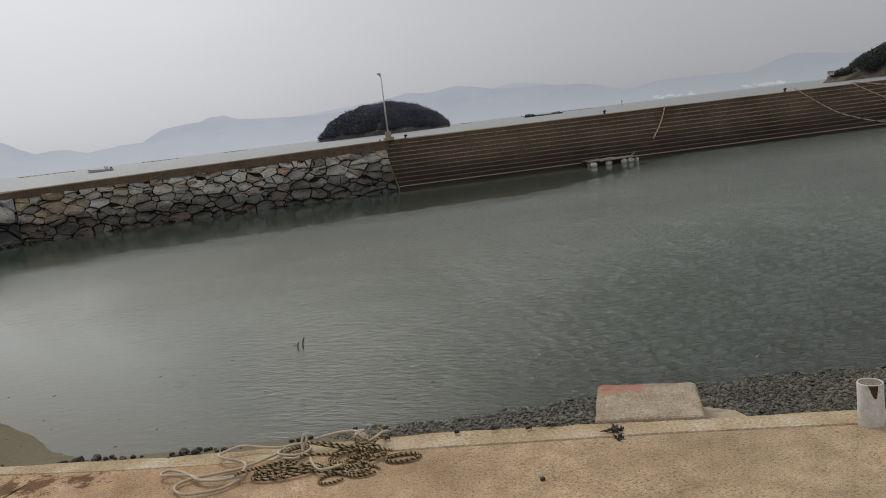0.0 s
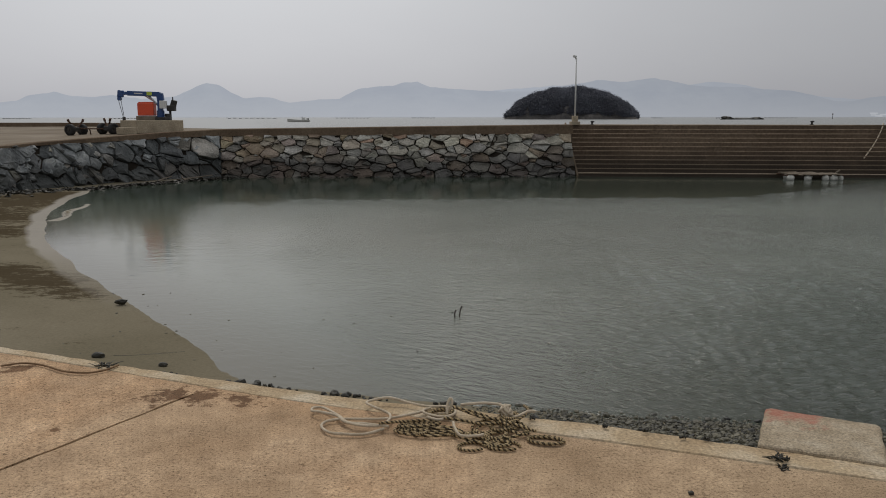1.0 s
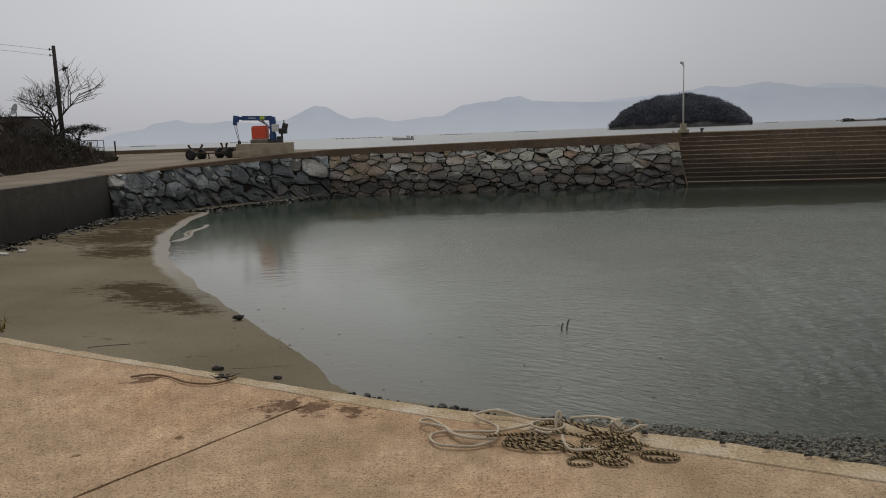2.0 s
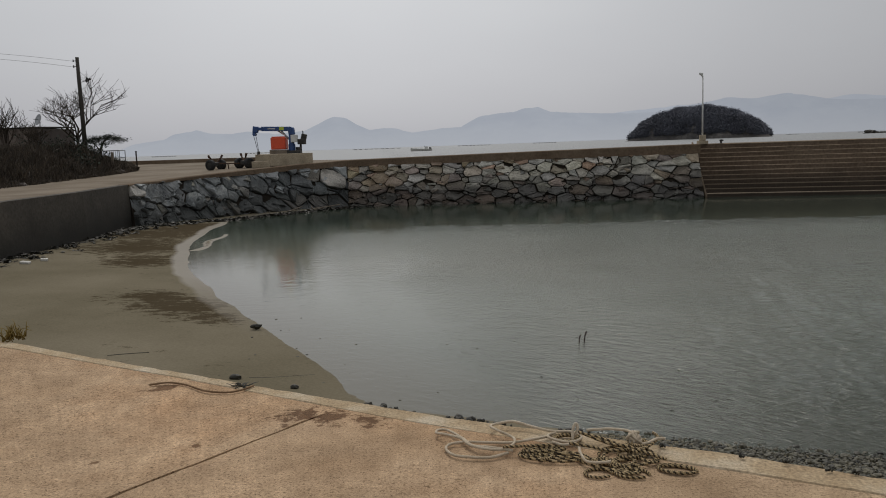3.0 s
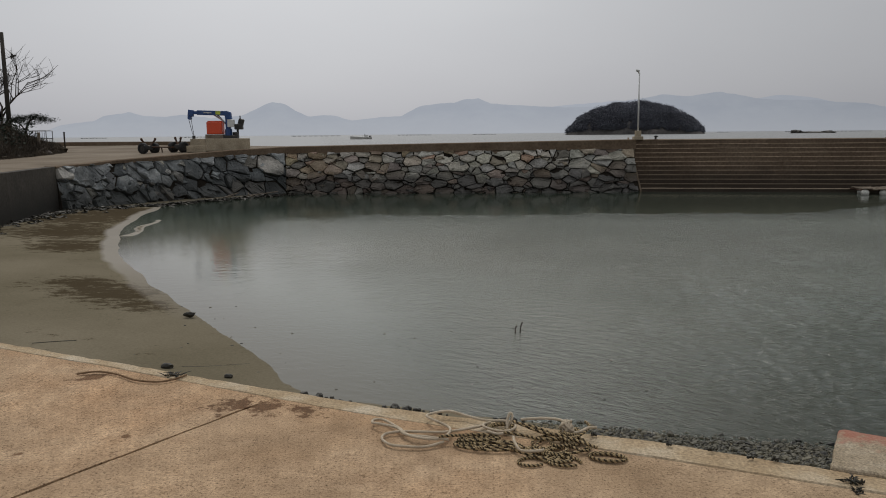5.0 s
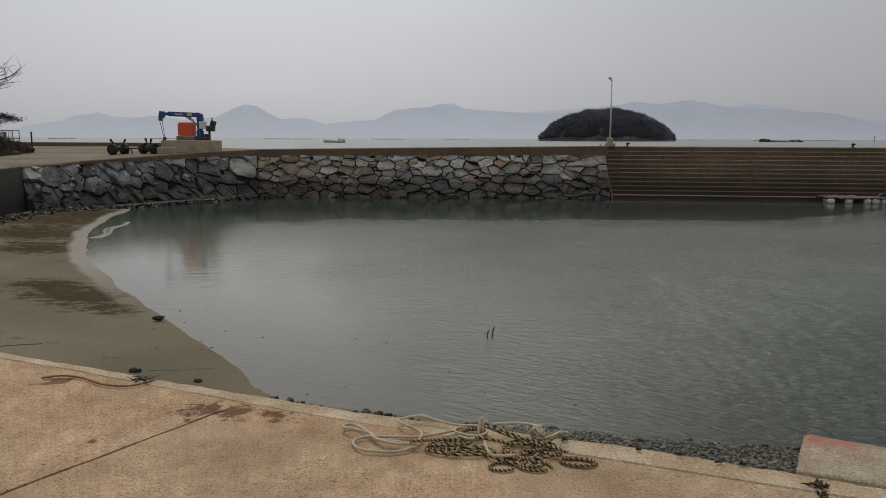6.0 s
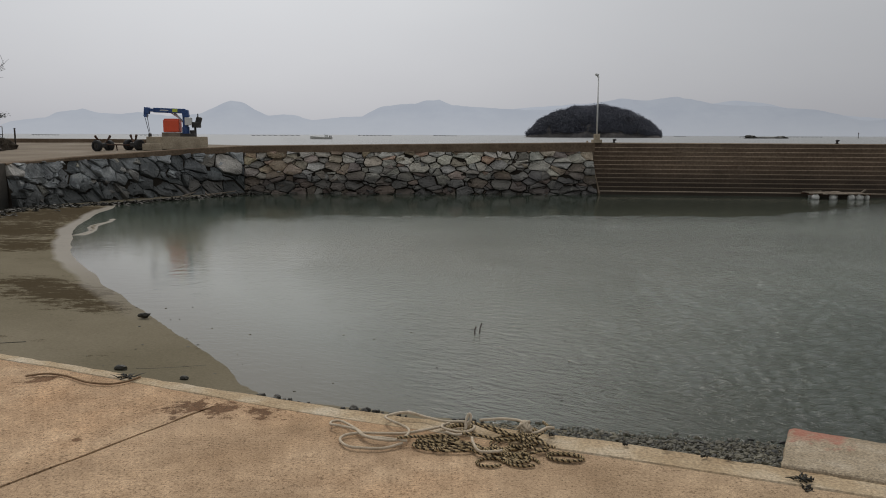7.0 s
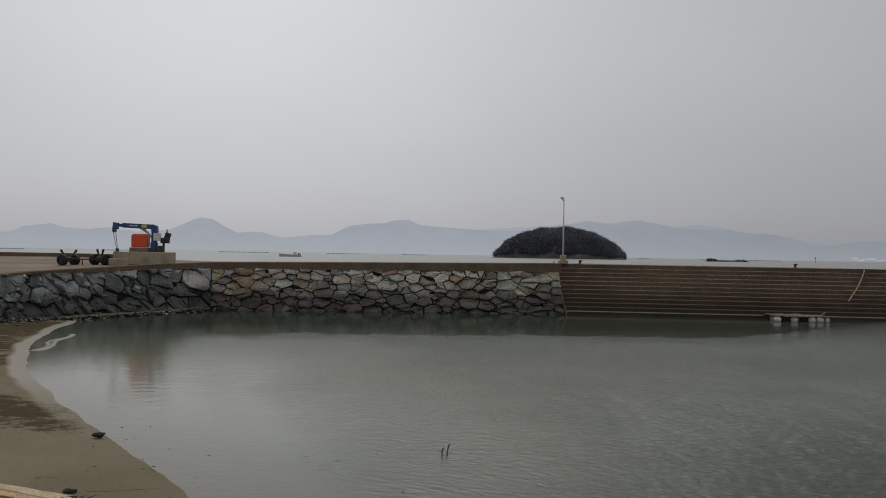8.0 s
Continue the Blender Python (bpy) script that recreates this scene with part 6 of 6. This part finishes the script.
rng = random.Random(91)
stock = [twig_shape(rng, 46) for _ in range(8)]
leafy = [spray_shape(rng, 60, 0.16) for _ in range(6)]
places, shapes = [], []
while len(places) < 1900:
    y = rng.uniform(27, 48.5)
    x = foot_x(y) - abs(rng.gauss(0.2, 3.2))
    if x < -40:
        continue
    s = rng.uniform(0.18, 0.46) * (0.6 if x > foot_x(y) - 0.7 else 0.55 if x < -27.5 else 1)
    places.append(pose(x, y, bank_z(x, y) + s * 0.25, 0, 0, rng.uniform(0, 360)) @ Matrix.Diagonal((s, s, s * rng.uniform(0.8, 1.3), 1)))
    shapes.append(rng.choice(stock))
scatter("undergrowth", SCRUB, places, shapes, "tangled dead brown undergrowth on the bank", "scrub")
places, shapes = [], []
for _ in range(40):
    y = rng.uniform(40, 45.5)
    x = foot_x(y) - rng.uniform(1.5, 4.5)
    s = rng.uniform(0.35, 0.75)
    places.append(pose(x, y, bank_z(x, y) + s * 0.5, 0, 0, rng.uniform(0, 360)) @ Matrix.Diagonal((s, s, s, 1)))
    shapes.append(rng.choice(leafy))
scatter("evergreen_scrub", LEAVES, places, shapes, "low dark evergreen scrub on the bank", "scrub")
for i in range(14):
    y = 29 + i * 1.15 + rng.uniform(-0.4, 0.4)
    x = foot_x(y) - rng.uniform(0.1, 1.2)
    s = rng.uniform(0.12, 0.30)
    rock("bank_stone", x, y, bank_z(x, y) + s * 0.2, (s, s * 0.8, s * 0.6), SOIL if i % 3 else SHEET, "dull brown stone at the foot of the bank", "bank stones", i, 37 * i)


# ---- bare trees ----
def bare_tree(x, y, z, height, spread, seed, label, depth=5):
    rng = random.Random(seed)
    owner = tagged(thing("bare_tree", (x, y, z - 0.1)), label, "tree", "bare trees on the bank")
    trunk, twigs = bmesh.new(), bmesh.new()

    def grow(p, d, length, r, level):
        bend = Vector((rng.uniform(-1, 1), rng.uniform(-1, 1), rng.uniform(-0.2, 0.6))) * 0.16
        a = p + d * length * 0.5 + bend * length * 0.3
        q = p + (d + bend).normalized() * length
        sweep_into(trunk if level < 2 else twigs, [p, a, q], lambda t: r * (1 - 0.4 * t), 6 if level < 2 else 4)
        if level >= depth:
            return
        for _ in range(rng.choice((2, 3, 3)) if level else 6):
            out = Vector((rng.uniform(-1, 1) * spread, rng.uniform(-1, 1) * spread, rng.uniform(-0.05, 0.70)))
            start = p.lerp(q, rng.uniform(0.45, 1.0)) if level else p.lerp(q, rng.uniform(0.35, 1.0))
            grow(start, (d * 0.85 + out).normalized(), length * rng.uniform(0.66, 0.96), max(0.010, r * 0.62), level + 1)

    grow(Vector((0, 0, 0)), Vector((0.03, 0, 1)), height * 0.22, height * 0.013, 0)
    part("trunk", trunk, BARK, owner)
    part("crown", twigs, TWIG, owner)


bare_tree(-27.7, 45.6, bank_z(-27.7, 45.6) + 0.2, 7.0, 1.35, 27, "spreading leafless tree with fine dark twigs")
bare_tree(-31.3, 44.0, bank_z(-31.3, 44.0), 5.4, 0.8, 8, "thin leafless tree beside the boarded hut", 4)
bare_tree(-28.8, 42.6, bank_z(-28.8, 42.6), 3.4, 1.2, 19, "low leafless bush of tangled stems", 4)
bare_tree(-26.6, 40.0, bank_z(-26.6, 40.0), 2.8, 1.3, 23, "low leafless bush of tangled stems", 4)

pine = tagged(thing("pine_tree", (-26.2, 45.4, bank_z(-26.2, 45.4) - 0.1)), "small dark wind-bent pine on the bank", "tree")
bm = bmesh.new()
sweep_into(bm, glide([(0, 0, 0), (0.05, 0, 0.5), (0.2, 0, 0.9), (0.45, 0, 1.1)], 4), lambda t: 0.07 * (1 - 0.6 * t), 6)
sweep_into(bm, glide([(0.05, 0, 0.5), (-0.2, 0.1, 0.8), (-0.4, 0.1, 0.95)], 4), 0.03, 5)
part("trunk", bm, BARK, pine)
rng = random.Random(5)
places, shapes = [], []
for cx, cz, n_c in ((-0.45, 1.0, 18), (0.0, 1.12, 22), (0.45, 1.15, 22), (0.85, 1.02, 16), (0.2, 0.85, 8)):
    for _ in range(n_c):
        s = rng.uniform(0.16, 0.30)
        places.append(pose(cx + rng.gauss(0, 0.15), rng.gauss(0, 0.2), cz + rng.gauss(0, 0.05)) @ Matrix.Diagonal((s * 1.3, s, s * 0.55, 1)))
        shapes.append(rng.choice(leafy))
scatter("crown", LEAVES, places, shapes, "", "", pine)
pine.scale = (1.3, 1.3, 1.3)

# ---- utility pole and wires ----
UX, UY = -26.85, 45.0
uz = bank_z(UX, UY)
pole = tagged(thing("utility_pole", (UX, UY, uz - 0.3)), "dark concrete utility pole on the bank", "utility pole")
top = 7.5 - uz + 0.3
bm = bmesh.new()
tube_into(bm, (0, 0, 0), (0, 0, top), 0.14, 0.10, 14)
smooth(part("shaft", bm, POLE_M, pole))
bm = bmesh.new()
tube_into(bm, (0, 0, top - 1.50), (0.42, -0.05, top - 1.38), 0.02)
part("bracket", bm, STEEL, pole)
bm = bmesh.new()
box_into(bm, (0.34, 0.14, 0.10), (0.60, -0.05, top - 1.33), (0, -14, 0), 0.03)
box_into(bm, (0.10, 0.10, 0.28), (0.52, -0.05, top - 1.33), (0, 10, 0), 0.03)
part("lamp_head", bm, DARK, pole)
for k, h in enumerate((0.22, 0.55)):
    bm = bmesh.new()
    tube_into(bm, (0, 0, top - h), (-0.24, -0.03, top - h + 0.02), 0.022)
    tube_into(bm, (-0.24, -0.03, top - h - 0.05), (-0.24, -0.03, top - h + 0.09), 0.035)
    part("insulator", bm, DARK, pole)
    bm = bmesh.new()
    z = uz - 0.3 + top - h
    sweep_into(bm, glide([(UX - 0.24, UY - 0.03, z), (UX - 4.8, UY + 1.0, z + 0.15 + 0.55), (UX - 14, UY + 3, z + 1.9)], 10), 0.008, 5)
    tagged(part("overhead_wire", bm, DARK), "thin black overhead wire from the utility pole", "wire", "overhead wires")

# ---- hut on the bank ----
hut = tagged(thing("hut", (-33.9, 47.0, 1.6), 0), "low hut walled with dark weathered upright boards", "hut")
bm = bmesh.new()
box_into(bm, (8.0, 3.9, 1.86), (0, 0.02, 0.93))
part("wall", bm, SHEET, hut)
PLANK = surf("weathered_boards", [(0.10, 0.08, 0.07), (0.20, 0.165, 0.14), (0.13, 0.105, 0.09)], 1.5, 20, 0.85, 0.3, 0.01, by_piece=True, piece=0.5, stretch=(1, 1, 0.3))
rng = random.Random(41)
hx = -4.0
while hx < 3.9:
    w = min(4.0 - hx, rng.uniform(0.22, 0.42))
    bm = bmesh.new()
    box_into(bm, (w - 0.025, 0.05, 1.84 + rng.uniform(-0.05, 0.03)), (hx + w / 2, -1.96 - rng.uniform(0, 0.03), 0.94), (rng.uniform(-0.6, 0.6), rng.uniform(-0.4, 0.4), 0), 0.006)
    part("board", bm, PLANK, hut)
    hx += w
bm = bmesh.new()
box_into(bm, (8.1, 4.1, 0.08), (0, 0, 1.95), (1, 0, 0), 0.02)
part("roof", bm, POLE_M, hut)
bm = bmesh.new()
box_into(bm, (1.0, 0.06, 0.7), (-1.6, -2.05, 1.0), (0, 0, 0), 0.02)
part("window", bm, GLASS_DARK, hut)
dish = tagged(thing("satellite_dish", (-30.1, 45.7, 3.58)), "grey satellite dish on the hut roof", "satellite dish")
bm = bmesh.new()
rings = []
for k in range(6):
    r = 0.36 * k / 5 + 0.001
    rings.append([(r * math.cos(a), r * math.sin(a), 0.5 * r * r) for a in np.linspace(0, math.tau, 19)])
loft_into(bm, rings + [[(x * 0.98, y * 0.98, z + 0.015) for x, y, z in r] for r in rings[::-1]])
ob = part("reflector", bm, STEEL, dish)
ob.matrix_basis = pose(0, 0, 0.40, 70, 0, -30)
bm = bmesh.new()
tube_into(bm, (0, 0.05, -0.12), (0, 0.05, 0.42), 0.025)
tube_into(bm, (0, 0, 0.4), (-0.15, -0.35, 0.45), 0.015)
part("mount", bm, DARK, dish)

# ---- odds and ends by the bend of the road ----
post = tagged(thing("post", (-24.2, 46.0, bank_z(-24.2, 46.0) - 0.1)), "thin dark post at the bend of the road", "post")
bm = bmesh.new()
box_into(bm, (0.08, 0.08, 1.3), (0, 0, 0.65), (0, 0, 20), 0.01)
part("shaft", bm, BARK, post)
bm = bmesh.new()
box_into(bm, (0.11, 0.11, 0.04), (0, 0, 1.31), (0, 0, 20), 0.01)
part("cap", bm, DARK, post)
marker = tagged(thing("marker_post", (-24.4, 43.6, bank_z(-24.4, 43.6) - 0.05)), "short faded marker post with a pale foot", "post")
bm = bmesh.new()
box_into(bm, (0.12, 0.12, 1.0), (0, 0, 0.55), (0, 0, 0), 0.01)
part("shaft", bm, TIMBER, marker)
bm = bmesh.new()
box_into(bm, (0.22, 0.22, 0.16), (0, 0, 0.08), (0, 0, 0), 0.03)
part("foot", bm, WHITE, marker)
crate = tagged(thing("cage", (-25.7, 46.2, bank_z(-25.7, 46.2))), "pale wire cage standing on the bank", "cage")
bm = bmesh.new()
for a in (-0.5, 0.5):
    for b in (-0.35, 0.35):
        tube_into(bm, (a, b, 0), (a, b, 1.0), 0.025)
    tube_into(bm, (a, -0.35, 1.0), (a, 0.35, 1.0), 0.025)
for b in (-0.35, 0.35):
    for z in (0.55, 1.0):
        tube_into(bm, (-0.5, b, z), (0.5, b, z), 0.025)
part("frame", bm, STEEL, crate)
bm = bmesh.new()
for k in range(7):
    tube_into(bm, (-0.4 + k * 0.133, -0.35, 0.55), (-0.4 + k * 0.133, -0.35, 1.0), 0.012)
part("mesh_side", bm, STEEL, crate)
net = tagged(new("net_heap"), "heap of old nets under a dull sheet beside the road", "net")
bm = bmesh.new()
bmesh.ops.create_icosphere(bm, subdivisions=3, radius=1.0)
for v in bm.verts:
    v.co *= 1 + 0.3 * noise.noise(v.co * 2.2)
    v.co = Vector((v.co.x * 1.1, v.co.y * 0.8, max(-0.1, v.co.z) * 0.55 + noise.noise(v.co * 5) * 0.12))
part("cover", bm, SOIL, net)
net.matrix_basis = pose(-25.0, 45.3, bank_z(-25.0, 45.3) - 0.1)
